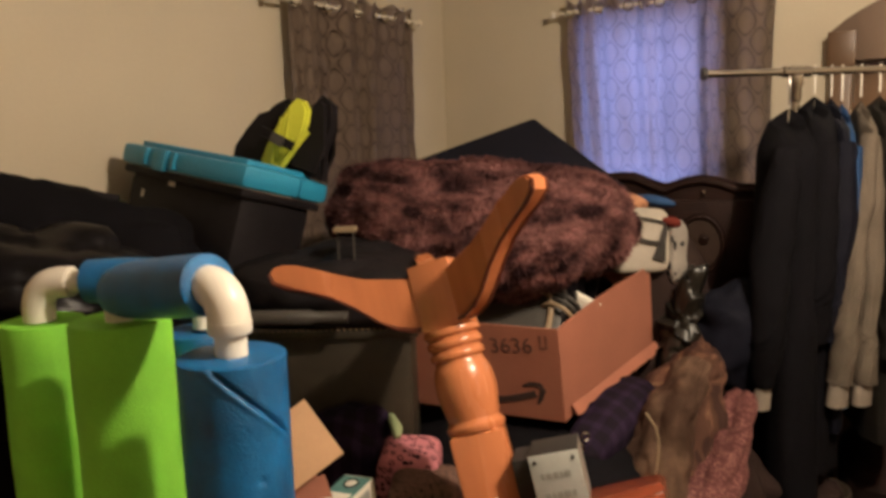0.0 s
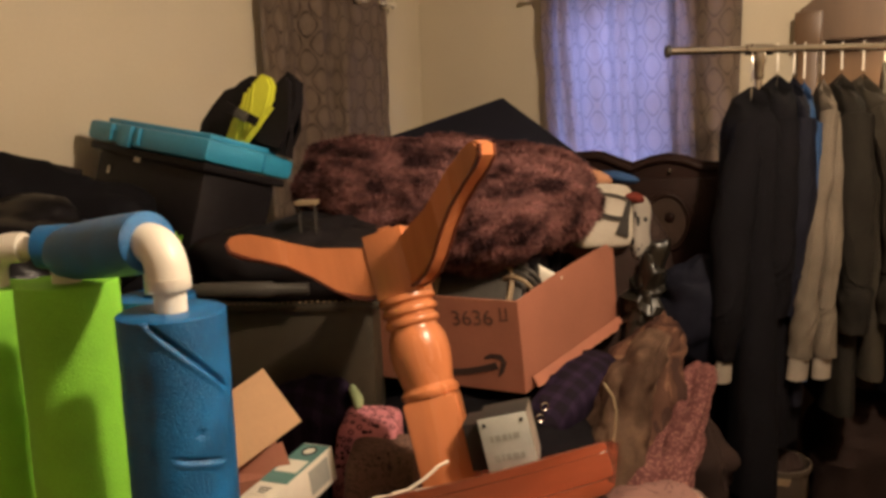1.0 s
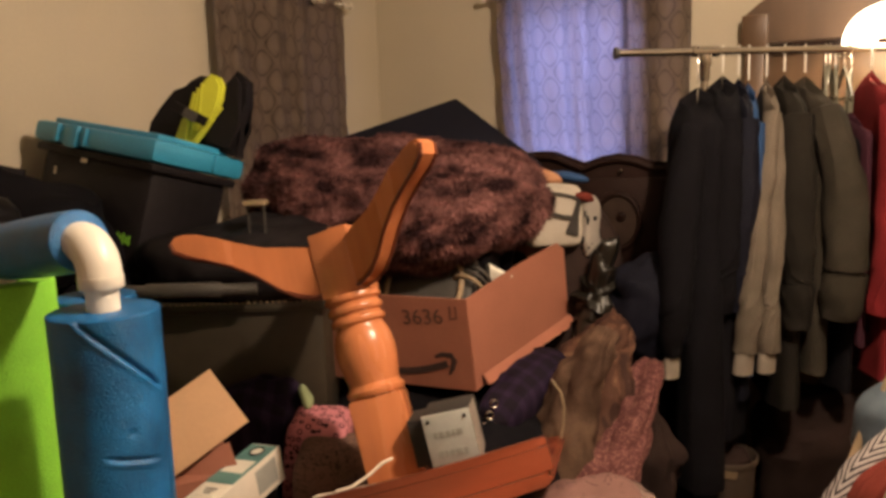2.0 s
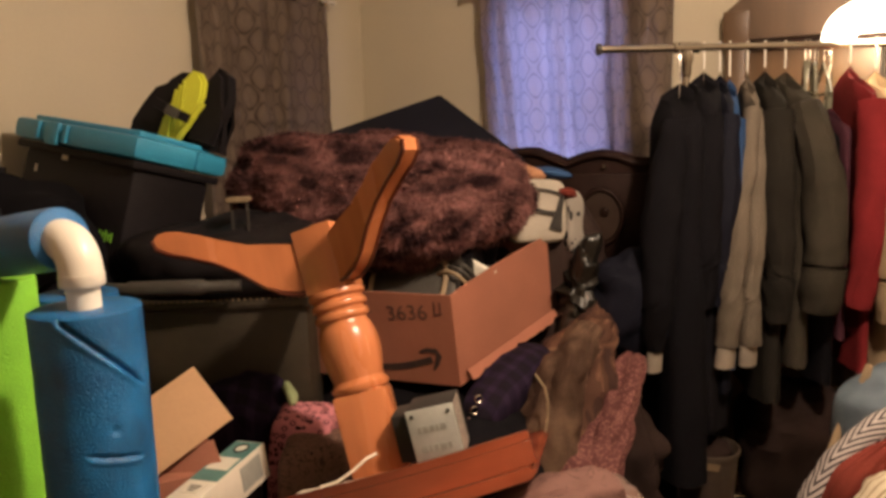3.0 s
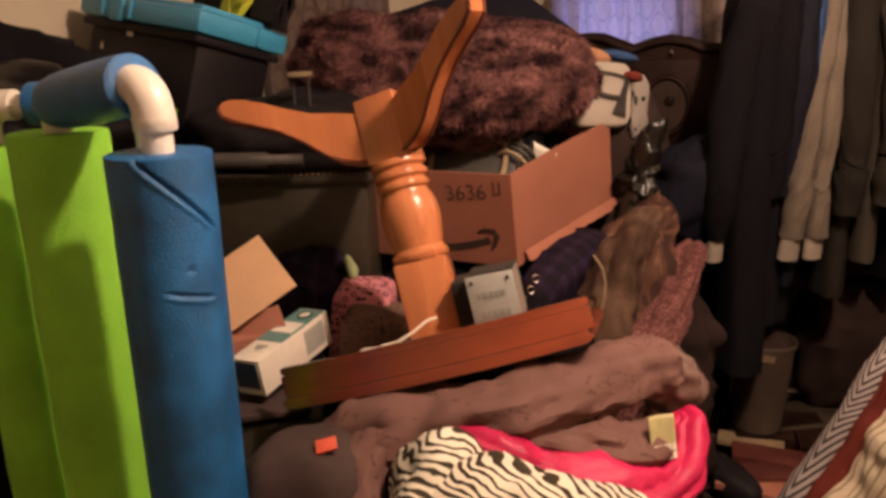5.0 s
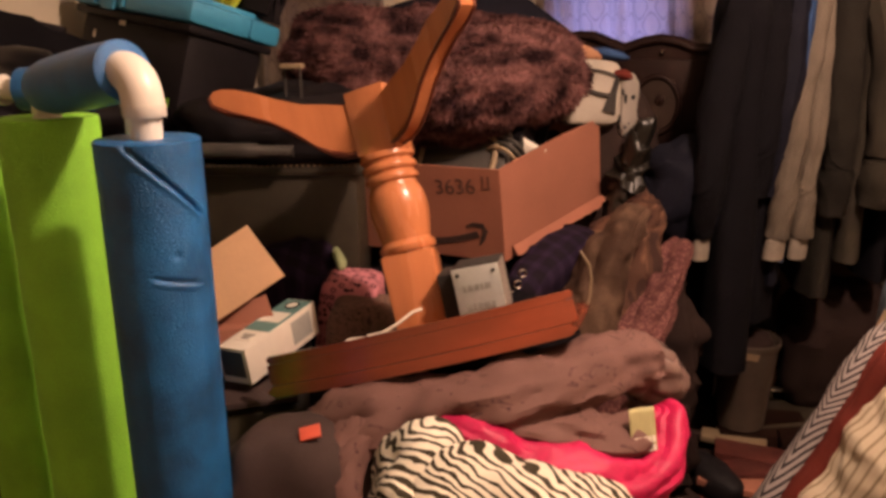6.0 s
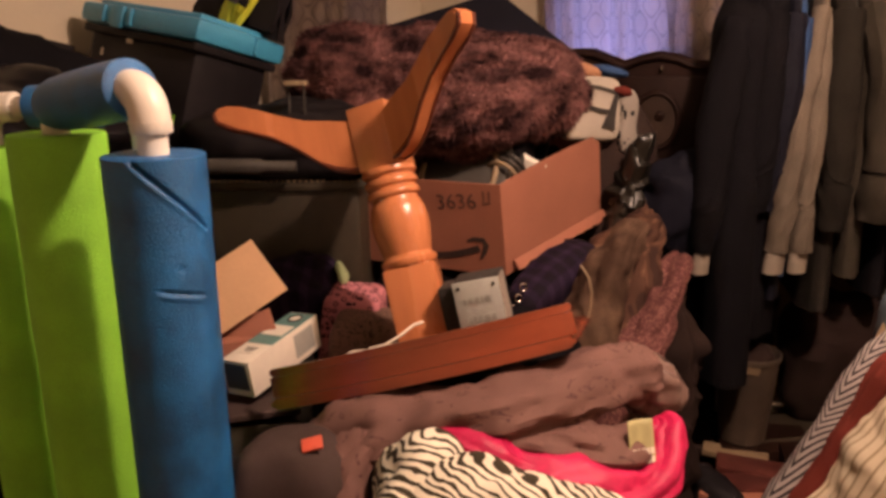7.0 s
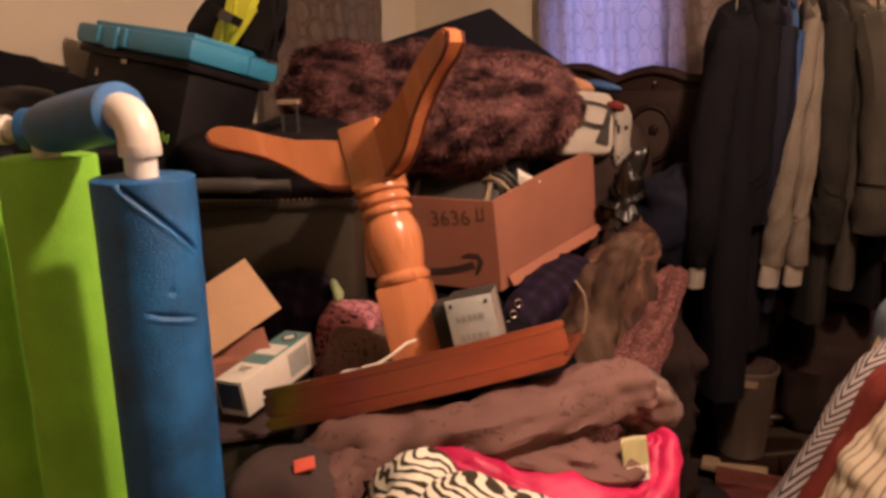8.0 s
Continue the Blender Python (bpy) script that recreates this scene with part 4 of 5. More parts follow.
tagged(ob, "dark metal tube lying along the tote rim", "tube")
soft("black_bag", pose(-0.30, 1.78, 1.10, 0, 0, 0), (0.62, 0.40, 0.20), BLACK, "crumpled black bag between tote and bin", "bag", 2.4, 0.025, 6, 21.0, 0.04)
stand = thing("small_stand", pose(-0.268, 1.68, 1.10), "small dark stand with a pale square top", "stand")
part("top", block((0.055, 0.05, 0.012), (0, 0, 0.16), 0.003), BEIGE, stand)
for s in (-1, 1):
    part("leg", tube([(s * 0.02, 0, 0), (s * 0.02, 0, 0.154)], 0.003, 8), SCREEN, stand)

# open brown box with raised flap, and the white carton beside it
flapbox = thing("open_carton", pose(-0.36, 1.30, 0.585, 0, 0, 24), "small brown cardboard box with its flap raised", "box")
part("body", block((0.20, 0.20, 0.12), (0, 0.06, 0.06), 0.002), CARD, flapbox)
fm = frame_of((-0.325, 1.325, 0.795), Vector((0.16, -0.03, -0.10)), (-0.05, 0.62, 1))
ob = part("flap", block((0.150, 0.004, 0.265), (0, 0, 0), 0.001), LITCARD, flapbox, "raised cardboard flap")
ob.matrix_world = fm @ pose(-0.045, 0, -0.033, 0, 19, 0)
ob = part("flap", block((0.16, 0.004, 0.09), (0, 0, 0), 0.001), CARD, flapbox, "raised cardboard flap")
ob.matrix_world = frame_of((-0.33, 1.30, 0.70), Vector((0.16, 0.03, 0.06)), (0.05, 0.5, 1))
wbx = frame_of((-0.264, 1.158, 0.622), (0.062, -0.027, 0.004), (0.02, -0.14, 1))
white = thing("product_box", wbx, "white product carton with a teal printed top panel", "box")
part("carton", block((0.075, 0.25, 0.082), (-0.0375, 0.125, 0.041), 0.0015), PAPER, white)
part("top_print", block((0.071, 0.16, 0.0012), (-0.0375, 0.165, 0.0828), 0), TEAL, white, "teal and white top print")
part("label", block((0.045, 0.035, 0.0012), (-0.038, 0.055, 0.0828), 0), PAPER, white)
part("label", block((0.058, 0.05, 0.0010), (-0.0375, 0.150, 0.0842), 0), PAPER, white)
part("emblem", lathe([(0.012, 0), (0.014, 0.0006), (0.013, 0.0012)], 20), PAPER, white).location = (-0.036, 0.215, 0.0836)
part("emblem_ring", tube([(-0.036 + 0.016 * math.cos(a), 0.215 + 0.016 * math.sin(a), 0.0842) for a in (math.tau * k / 20 for k in range(21))], 0.0022, 6, False), INK, white)
part("side_panel", block((0.0012, 0.07, 0.055), (0.0006, 0.19, 0.042), 0), FADED, white)
part("end_panel", block((0.06, 0.0012, 0.060), (-0.040, -0.0007, 0.045), 0), SCREEN, white, "dark end print")
for k in range(3):
    part("print_bar", block((0.030 - 0.006 * k, 0.003, 0.0008), (-0.038, 0.062 - 0.008 * k, 0.0838), 0), INK, white)
tray = part("cardboard_tray", block((0.26, 0.36, 0.012), bevel=0.002), SACK)
tray.matrix_world = pose(-0.36, 1.27, 0.588, -3, 3, 24)
tagged(tray, "dark brown card tray under the cartons", "tray")
crate = part("dark_crate", block((0.36, 0.40, 0.565), bevel=0.012), OLIVEBIN)
crate.matrix_world = pose(-0.36, 1.31, 0.29, 0, 0, 12)
tagged(crate, "dark crate standing on the floor under the cartons", "crate")

# printed bags between box and table
soft("leopard_bag", pose(-0.118, 1.52, 0.592, 0, 6, 0), (0.15, 0.15, 0.33), PINKCAT, "pink leopard print bag standing in the heap", "bag", 7.0, 0.006, 8, 3.0)
soft("scroll_bag", pose(-0.072, 1.43, 0.548, 0, 4, 0), (0.17, 0.17, 0.35), SCROLL, "brown bag with black scroll print", "bag", 6.0, 0.006, 8, 7.0)
soft("green_cloth", pose(-0.145, 1.56, 0.785, 0, -20, 0), (0.026, 0.05, 0.070), cloth("pale green cotton", (0.30, 0.36, 0.19)), "pale green cloth tucked beside the box", "cloth", 2.4, 0.008, 12, 2.0, 0, (28, 16))
soft("purple_cloth", pose(-0.27, 1.60, 0.70, 0, 0, 0), (0.26, 0.22, 0.26), PLAID, "dark purple cloth crumpled beside the box", "cloth", 2.3, 0.03, 7, 8.0, 0.03)
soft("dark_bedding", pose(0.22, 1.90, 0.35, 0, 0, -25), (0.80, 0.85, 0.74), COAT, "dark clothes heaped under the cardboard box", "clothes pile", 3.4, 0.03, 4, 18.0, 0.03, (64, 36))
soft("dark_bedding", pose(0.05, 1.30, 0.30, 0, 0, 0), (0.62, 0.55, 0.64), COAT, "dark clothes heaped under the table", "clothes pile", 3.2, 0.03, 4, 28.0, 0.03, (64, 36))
soft("dark_bedding", pose(0.10, 2.35, 0.55, 0, 0, 0), (1.05, 0.70, 1.10), BROWN, "dark bedding stacked under the fur blanket", "clothes pile", 4.0, 0.02, 4, 38.0, 0.02, (64, 36))

# sign block and cable on the table
sg = frame_of((0.214, 1.122, 0.846), (0.095, -0.012, 0.022), (-0.23, 0.10, 1))
sign = thing("keepsake_block", sg, "dark wooden keepsake block with a pale lettered face", "ornament")
part("block", block((0.094, 0.095, 0.105), (0, 0.048, 0), 0.002), INK, sign)
part("backing", block((0.060, 0.080, 0.094), (-0.054, 0.064, -0.006), 0.002), INK, sign, "plain black backing")
face = part("face", block((0.094, 0.003, 0.105), (0, -0.0017, 0), 0.001), STONE, sign, "pale grey lettered face")
for x in (-0.036, 0.036):
    part("nail", lathe([(0.002, 0), (0.004, 0.001), (0.002, 0.003)], 10), INK, sign).matrix_local = pose(x, -0.003, 0.040, 90, 0, 0)
for row, zz in enumerate((0.012, -0.026)):
    x = -0.030
    for w in ((0.006, 0.010, 0.009, 0.005, 0.012), (0.010, 0.006, 0.009, 0.012, 0.008))[row]:
        part("letter_bar", block((w, 0.0012, 0.012), (x + w / 2, -0.0036, zz), 0), FADED, face)
        x += w + 0.0035
part("lace_side", sheet(6, 6, lambda u, v: (0.0475, 0.075 * u, -0.052 + 0.104 * v), False, 0.075, 0.104), GLITTER, sign, "black lace printed side")
wire = [(-0.10, 1.06, 0.735), (-0.064, 1.055, 0.752), (-0.03, 1.05, 0.772), (0.004, 1.05, 0.776), (0.05, 1.05, 0.780), (0.09, 1.055, 0.785)]
cab = thing("white_cable", Matrix(), "white power cable looped over the table edge", "cable")
part("strand", tube(wire, 0.0036, 10), CABLE, cab)
part("strand", tube([(0.0, 1.06, 0.775), (0.03, 1.062, 0.782), (0.06, 1.075, 0.798), (0.085, 1.09, 0.815), (0.10, 1.12, 0.81)], 0.0032, 10), CABLE, cab)
part("strand", tube([(-0.06, 1.06, 0.742), (0.0, 1.065, 0.765), (0.04, 1.07, 0.776), (0.085, 1.06, 0.788)], 0.0032, 10), CABLE, cab)

# ---- bed goods right of the box ----
soft("plaid_bag", frame_of((0.42, 1.77, 0.715), (0.24, 0.31, 0.09), (0, -0.3, 1)), (0.40, 0.13, 0.12), PLAID, "purple plaid rolled bag with metal eyelets", "bag", 3.0, 0.012, 8, 3.0, 0.01)
for k in range(3):
    ob = part("eyelet", tube([(0.010 * math.cos(a), 0, 0.010 * math.sin(a)) for a in (math.tau * q / 14 for q in range(15))], 0.0028, 8, False), CHROME)
    ob.matrix_world = pose(0.300 + 0.012 * k, 1.605, 0.675 + 0.030 * k, 0, 0, 20)
    tagged(ob, "small chrome ring on the plaid bag", "ring", "eyelets")
CAMO_PATH = [(0.74, 2.02, 0.86), (0.66, 1.90, 0.80), (0.60, 1.80, 0.68), (0.57, 1.74, 0.50), (0.56, 1.70, 0.28), (0.555, 1.69, 0.06)]
ob = part("camo_blanket", fold(CAMO_PATH, [0.04, 0.09, 0.125, 0.155, 0.18, 0.18], 0.55, 4.0, 60, 0.030), CAMO)
tagged(ob, "brown camouflage blanket draped over the heap", "blanket")
ob = part("floral_cloth", fold([(0.79, 1.86, 0.76), (0.72, 1.74, 0.68), (0.645, 1.64, 0.58), (0.56, 1.55, 0.49), (0.51, 1.50, 0.36)], [0.03, 0.060, 0.078, 0.082, 0.06], 0.6, 6.0, 40, 0.022), FLORAL)
tagged(ob, "pink floral print cloth hanging over the blanket", "cloth")
ob = part("brown_blanket", fold([(0.80, 1.94, 0.60), (0.77, 1.84, 0.48), (0.75, 1.78, 0.30), (0.74, 1.75, 0.05)], [0.05, 0.08, 0.10, 0.10], 0.6, 9.0, 44, 0.035), DUSKY)
tagged(ob, "dark brown blanket hanging to the floor", "blanket")
soft("black_bag", pose(0.655, 2.03, 0.91, 0, 14, 0), (0.075, 0.12, 0.36), FILM, "dark olive plastic garment bag with shiny creases behind the box", "bag", 2.8, 0.034, 13, 31.0, 0.05, (90, 56))
soft("navy_cloth", pose(0.84, 2.05, 0.86, 0, 0, 0), (0.28, 0.24, 0.34), NAVY, "dark navy cloth draped before the headboard", "cloth", 2.6, 0.025, 7, 11.0, 0.03)

# white printed sack with plain shapes
wm = frame_of((0.535, 2.04, 1.165), (0.115, 0.045, -0.01), (0.12, 0.25, 1))
sack = thing("printed_cushion", wm, "white cushion printed with plain dark bands", "cushion")
part("cushion", heap((0.19, 0.06, 0.19), 6.0, 0.005, 9, 3.0), LINEN, sack)
ARC = [(-0.085 + 0.165 * k / 12, 0.030 + 0.032 * math.sin(math.pi * (0.25 + 0.6 * k / 12))) for k in range(13)]
part("band_print", strip(ARC, [0.007] * 13), INK, sack).matrix_local = pose(0, -0.038, 0, 0, 0, 0)
part("band_print", strip([(-0.085, 0.008), (-0.04, 0.004), (0.02, -0.008), (0.055, -0.010)], [0.012] * 4), INK, sack).matrix_local = pose(0, -0.0375, 0, 0, 0, 0)
part("band_print", strip([(0.075, 0.05), (0.06, 0.0), (0.045, -0.06)], [0.014, 0.022, 0.045]), INK, sack).matrix_local = pose(0, -0.0365, 0)
soft("spotted_cloth", frame_of((0.655, 2.07, 1.125), (0.06, 0.03, 0.0), (0.42, 0.2, 1)), (0.072, 0.05, 0.20), pattern("black dots on white", spots((0.33, 0.29, 0.25), (0.02, 0.02, 0.02), 46, (0.0, 0.40))), "white cloth with black dots", "cloth", 3.0, 0.01, 9, 4.0)
soft("red_cloth", pose(0.635, 2.06, 1.215, 0, 12, 0), (0.065, 0.06, 0.03), RUST, "small red cloth by the cushion", "cloth", 2.4, 0.008, 12, 6.0, 0, (32, 18))
soft("blue_cloth", pose(0.600, 2.12, 1.275, 0, 12, 0), (0.13, 0.10, 0.03), ROYAL, "small blue cloth tucked by the cushion", "cloth", 2.4, 0.008, 12, 8.0, 0, (32, 18))
soft("orange_cloth", pose(0.500, 2.10, 1.285, 0, 14, 0), (0.16, 0.10, 0.05), pattern("faded orange print", swirl((0.45, 0.22, 0.12), (0.20, 0.08, 0.05), 20)), "faded orange cloth edge", "cloth", 2.4, 0.012, 10, 9.0, 0, (36, 20))
soft("folded_bedding", pose(0.58, 2.22, 0.60), (0.42, 0.34, 1.20), BROWN, "dark bedding stacked behind the box", "clothes pile", 4.0, 0.02, 5, 25.0, 0.02)

coat = thing("tan_coat", Matrix(), "crumpled brown canvas coat with pale piping in the heap", "coat")
part("body", fold([(0.66, 1.80, 0.87), (0.60, 1.75, 0.815), (0.545, 1.70, 0.74), (0.51, 1.66, 0.62), (0.49, 1.64, 0.45), (0.48, 1.64, 0.20), (0.48, 1.64, 0.03)], [0.03, 0.062, 0.080, 0.088, 0.095, 0.10, 0.09], 0.7, 14.0, 48, 0.022), TANCOAT, coat)
part("piping", tube([(0.468, 1.590, 0.802), (0.490, 1.578, 0.770), (0.497, 1.572, 0.735), (0.494, 1.566, 0.690), (0.486, 1.562, 0.650)], 0.0032, 8), BEIGE, coat, "pale piping")

# ---- headboard ----
hbm = frame_of((0.82, 2.42, 0), (0.95, -0.31, 0), (0, 0, 1))
head = thing("headboard", hbm, "dark carved wooden headboard with an oval medallion", "headboard")
top = [(-0.62, 0.0), (-0.62, 1.395)] + [(-0.62 + 0.62 * k / 14, 1.395 - 0.085 * (k / 14) ** 0.7 + 0.012 * math.sin(k * 0.9)) for k in range(1, 10)]
top += [(-0.12, 1.300), (-0.06, 1.325), (0.0, 1.335), (0.06, 1.325), (0.12, 1.300), (0.22, 1.300), (0.34, 1.29), (0.34, 0.0)]
part("board", prism(top, 0.04, 0.004), DARKWOOD, head)
part("moulding", tube([(x, -0.026, z - 0.02) for x, z in top[2:-1]], 0.012, 10), DARKWOOD, head)
part("panel", block((0.34, 0.014, 0.36), (0.0, -0.027, 1.07), 0.005), DARKWOOD, head)
part("medallion", tube([(0.075 * math.cos(a), -0.040, 1.10 + 0.095 * math.sin(a)) for a in (math.tau * k / 32 for k in range(33))], 0.010, 10, False), DARKWOOD, head)
part("medallion_face", prism([(0.066 * math.cos(a), 0.086 * math.sin(a)) for a in (math.tau * k / 32 for k in range(32))], 0.010, 0.003), WALNUT, head, "paler oval medallion").matrix_local = pose(0, -0.036, 1.10)
part("carving", heap((0.030, 0.016, 0.034), 2.2, 0.004, 30, 3.0, 0, (32, 18)), DARKWOOD, head).matrix_local = pose(0.012, -0.044, 1.115)
part("knob", lathe([(0.003, 0), (0.007, 0.003), (0.007, 0.008), (0.003, 0.012)], 14), CHROME, head).matrix_local = pose(0.01, -0.03, 1.275, 90, 0, 0)

# ---- bedding heap in front of the table ----
soft("dark_bedding", pose(0.22, 1.00, 0.28, 0, 0, 0), (0.78, 0.50, 0.58), BROWN, "dark clothes heaped on the floor", "clothes pile", 3.2, 0.03, 4, 48.0, 0.03, (64, 36))
bed = thing("taupe_bedspread", Matrix(), "taupe bedspread with sparse dark print folded under the table", "bedspread")


part("fold", fold([(-0.10, 1.00, 0.60), (0.0, 0.965, 0.645), (0.14, 0.945, 0.682), (0.30, 0.960, 0.716), (0.44, 1.025, 0.736), (0.54, 1.07, 0.732)], [0.05, 0.075, 0.080, 0.074, 0.070, 0.055], 0.75, 2.0, 40, 0.022), TAUPE, bed)
part("drape", fold([(0.03, 0.93, 0.655), (-0.03, 0.875, 0.60), (-0.045, 0.845, 0.52), (-0.03, 0.83, 0.40)], [0.045, 0.07, 0.075, 0.06], 0.9, 5.0, 36, 0.02), TAUPE, bed)
part("fold", fold([(0.24, 0.93, 0.665), (0.34, 0.915, 0.655), (0.43, 0.92, 0.635), (0.50, 0.95, 0.62)], [0.03, 0.055, 0.06, 0.05], 0.8, 8.0, 36, 0.02), TAUPE, bed)
soft("plastic_bag", pose(0.53, 1.09, 0.70, 0, 12, 15), (0.17, 0.14, 0.11), BAG, "crinkled clear plastic bag at the bedspread end", "bag", 2.4, 0.015, 12, 7.0, 0.03)
sat = thing("red_satin", Matrix(), "bright red satin cloth with a woven label", "cloth")
part("roll", fold([(0.105, 0.90, 0.690), (0.145, 0.885, 0.682), (0.22, 0.865, 0.656), (0.32, 0.85, 0.626), (0.44, 0.865, 0.594), (0.52, 0.915, 0.600), (0.555, 0.98, 0.640), (0.545, 1.01, 0.665)], [0.018, 0.036, 0.050, 0.060, 0.062, 0.052, 0.040, 0.02], 0.85, 3.0, 60, 0.019), SATIN, sat)
part("drape", fold([(0.42, 0.88, 0.57), (0.43, 0.87, 0.50), (0.42, 0.87, 0.40)], [0.04, 0.05, 0.04], 0.8, 9.0), SATIN, sat)
lm = frame_of((0.500, 0.905, 0.668), (0.048, 0.028, -0.006), (-0.10, 0.35, 1))
tag = part("tag", sheet(6, 8, lambda u, v: ((u - 0.5) * 0.058, 0.010 * math.sin(3 * u), (v - 0.5) * 0.080)), LABEL, sat, "sage green woven label")
tag.matrix_world = lm
thicken(tag, 0.0015)
for row in range(2):
    for k in range(5):
        ob = part("letter_bar", block((0.0075, 0.001, 0.011), (0, 0, 0), 0), PAPER, tag)
        ob.matrix_local = pose(-0.021 + 0.0100 * k, -0.003, -0.014 - 0.015 * row)
zb = thing("zebra_blanket", Matrix(), "black and white zebra print blanket bunched on the heap", "blanket")
part("lobe", heap((0.20, 0.26, 0.48), 2.3, 0.018, 7, 3.0, 0.03, (60, 40)), ZEBRA, zb).matrix_local = pose(0.128, 0.80, 0.493, 0, 0, 10)
part("lobe", heap((0.52, 0.28, 0.44), 2.3, 0.018, 7, 13.0, 0.04, (80, 44)), ZEBRA, zb).matrix_local = pose(0.265, 0.755, 0.475, 0, 22, 0)
bb = thing("brown_bag", Matrix(), "dark brown canvas bag with a small orange label", "bag")
part("body", heap((0.34, 0.27, 0.67), 2.9, 0.022, 5, 9.0, 0.025, (60, 40)), SACK, bb).matrix_local = pose(-0.10, 0.895, 0.342, 0, -4, 0)
ob = part("orange_label", block((0.036, 0.006, 0.026), bevel=0.002), ORANGE, bb, "orange label")
ob.matrix_world = pose(-0.070, 0.850, 0.684, -62, -12, 10)
part("seam", tube([(-0.24, 0.795, 0.50), (-0.16, 0.765, 0.53), (-0.06, 0.760, 0.52), (0.02, 0.775, 0.47)], 0.006, 8), DUSKY, bb, "dark seam")
part("handle", tube([(-0.25, 0.80, 0.40), (-0.245, 0.79, 0.50), (-0.20, 0.80, 0.575), (-0.16, 0.83, 0.60)], 0.004, 8), BEIGE, bb, "pale cord")

# ---- garment rack ----
RK = pose(0.766, 2.203, 0, 0, 0, 6)
rack = thing("garment_rack", RK, "chrome rolling garment rack hung with clothes", "clothes rack")
part("rod", tube([(0, 0, 1.652), (1.55, 0, 1.652)], 0.0115, 20), CHROME, rack)
part("end_cap", tube([(-0.012, 0, 1.652), (-0.010, 0, 1.652), (0.002, 0, 1.652), (0.004, 0, 1.652)], [0.012, 0.019, 0.019, 0.012], 20), SCREEN, rack)
for x in (0.285, 1.40):
    part("upright", tube([(x, 0, 0.09), (x, 0, 1.62)], 0.0115, 20), CHROME, rack)
    part("joint", tube([(x - 0.045, 0, 1.652), (x - 0.042, 0, 1.652), (x + 0.042, 0, 1.652), (x + 0.045, 0, 1.652)], [0.013, 0.0175, 0.0175, 0.013], 20), CHROME, rack)
    part("collar", lathe([(0.013, 1.56), (0.016, 1.57), (0.016, 1.60), (0.022, 1.615), (0.022, 1.640)], 20), CHROME, rack).location = (x, 0, 0)
    part("foot_bar", tube([(x, -0.22, 0.085), (x, 0.22, 0.085)], 0.012, 14), CHROME, rack)
    for y in (-0.21, 0.21):
        part("caster", tube([(x - 0.012, y, 0.034), (x + 0.012, y, 0.034)], 0.034, 20), BLACK, rack)
part("base_bar", tube([(0.285, 0, 0.11), (1.40, 0, 0.11)], 0.011, 14), CHROME, rack)


def garment(name, x, width, thick, z0, z1, material, label, category, sleeve=None, tilt=0.0, hook=CHROME, y0=0.0, seed=0.0, wide_low=1.15):
    """Clothes on a hanger: the broad side across the rod, sleeves as their own parts."""
    m = RK @ pose(x, y0, 0, 0, 0, tilt)
    ob = thing(name, m, label, category, "clothes on the rack")
    hanger = [(0, 0.0, 1.668), (0, 0.012, 1.663), (0, 0.013, 1.650), (0, 0.002, 1.638), (0, 0, 1.61), (0, 0, z1 + 0.01)]
    part("hook", tube(hanger, 0.0028, 8), hook, ob)

    def spot(u, v):
        a = math.tau * u
        z = z1 + (z0 - z1) * v
        fall = min(1.0, v / 0.10)
        w = width / 2 * (0.18 + 0.82 * fall ** 0.7) * (1 + (wide_low - 1) * v)
        t = thick / 2 * (0.5 + 0.5 * fall) * (1 + 0.25 * v)
        rip = 1 + 0.30 * noise.noise(Vector((math.cos(a) * 2.4, math.sin(a) * 2.4 + seed, z * 1.1 + seed)))
        ca, sa = math.cos(a), math.sin(a)
        e = 0.03 if v in (0.0, 1.0) else 1.0
        zz = z + 0.010 * noise.noise(Vector((a * 2, seed, 0)))
        drop = 0.05 * (abs(sa) ** 1.5) * (1 - fall) if v < 0.12 else 0
        return (t * e * math.copysign(abs(ca) ** 0.8, ca) * rip, w * e * sa + 0.010 * noise.noise(Vector((z * 3, seed, a))), zz - drop)

    part("body", sheet(40, 34, spot, True, 2 * width, z1 - z0), material, ob)
    for pts, r, mt, cuff in sleeve or ():
        limb = part("sleeve", fold(pts, r, 1.0, seed + 3, 20, 0.008), mt, ob)
        if cuff:
            end, prev = Vector(pts[-1]), Vector(pts[-2])
            w = (end - prev).normalized()
            part("cuff", tube([end - w * 0.006, end, end + w * 0.03, end + w * 0.062, end + w * 0.064], [r[-1] * 0.8, r[-1] * 1.05, r[-1] * 1.12, r[-1] * 1.1, r[-1] * 0.6], 20, True, None, 0.7), cuff, limb, "pale ribbed cuff")
    return ob


def arm(x0, y0, z0, x1, y1, z1, bulge=0.0):
    """Points of a hanging sleeve."""
    return [(x0, y0, z0), (x0 * 0.6 + x1 * 0.4 + bulge, y0 * 0.45 + y1 * 0.55 - 0.02, z0 * 0.62 + z1 * 0.38), (x0 * 0.25 + x1 * 0.75 + bulge * 0.6, y1 - 0.01, z0 * 0.25 + z1 * 0.75), (x1, y1, z1)]


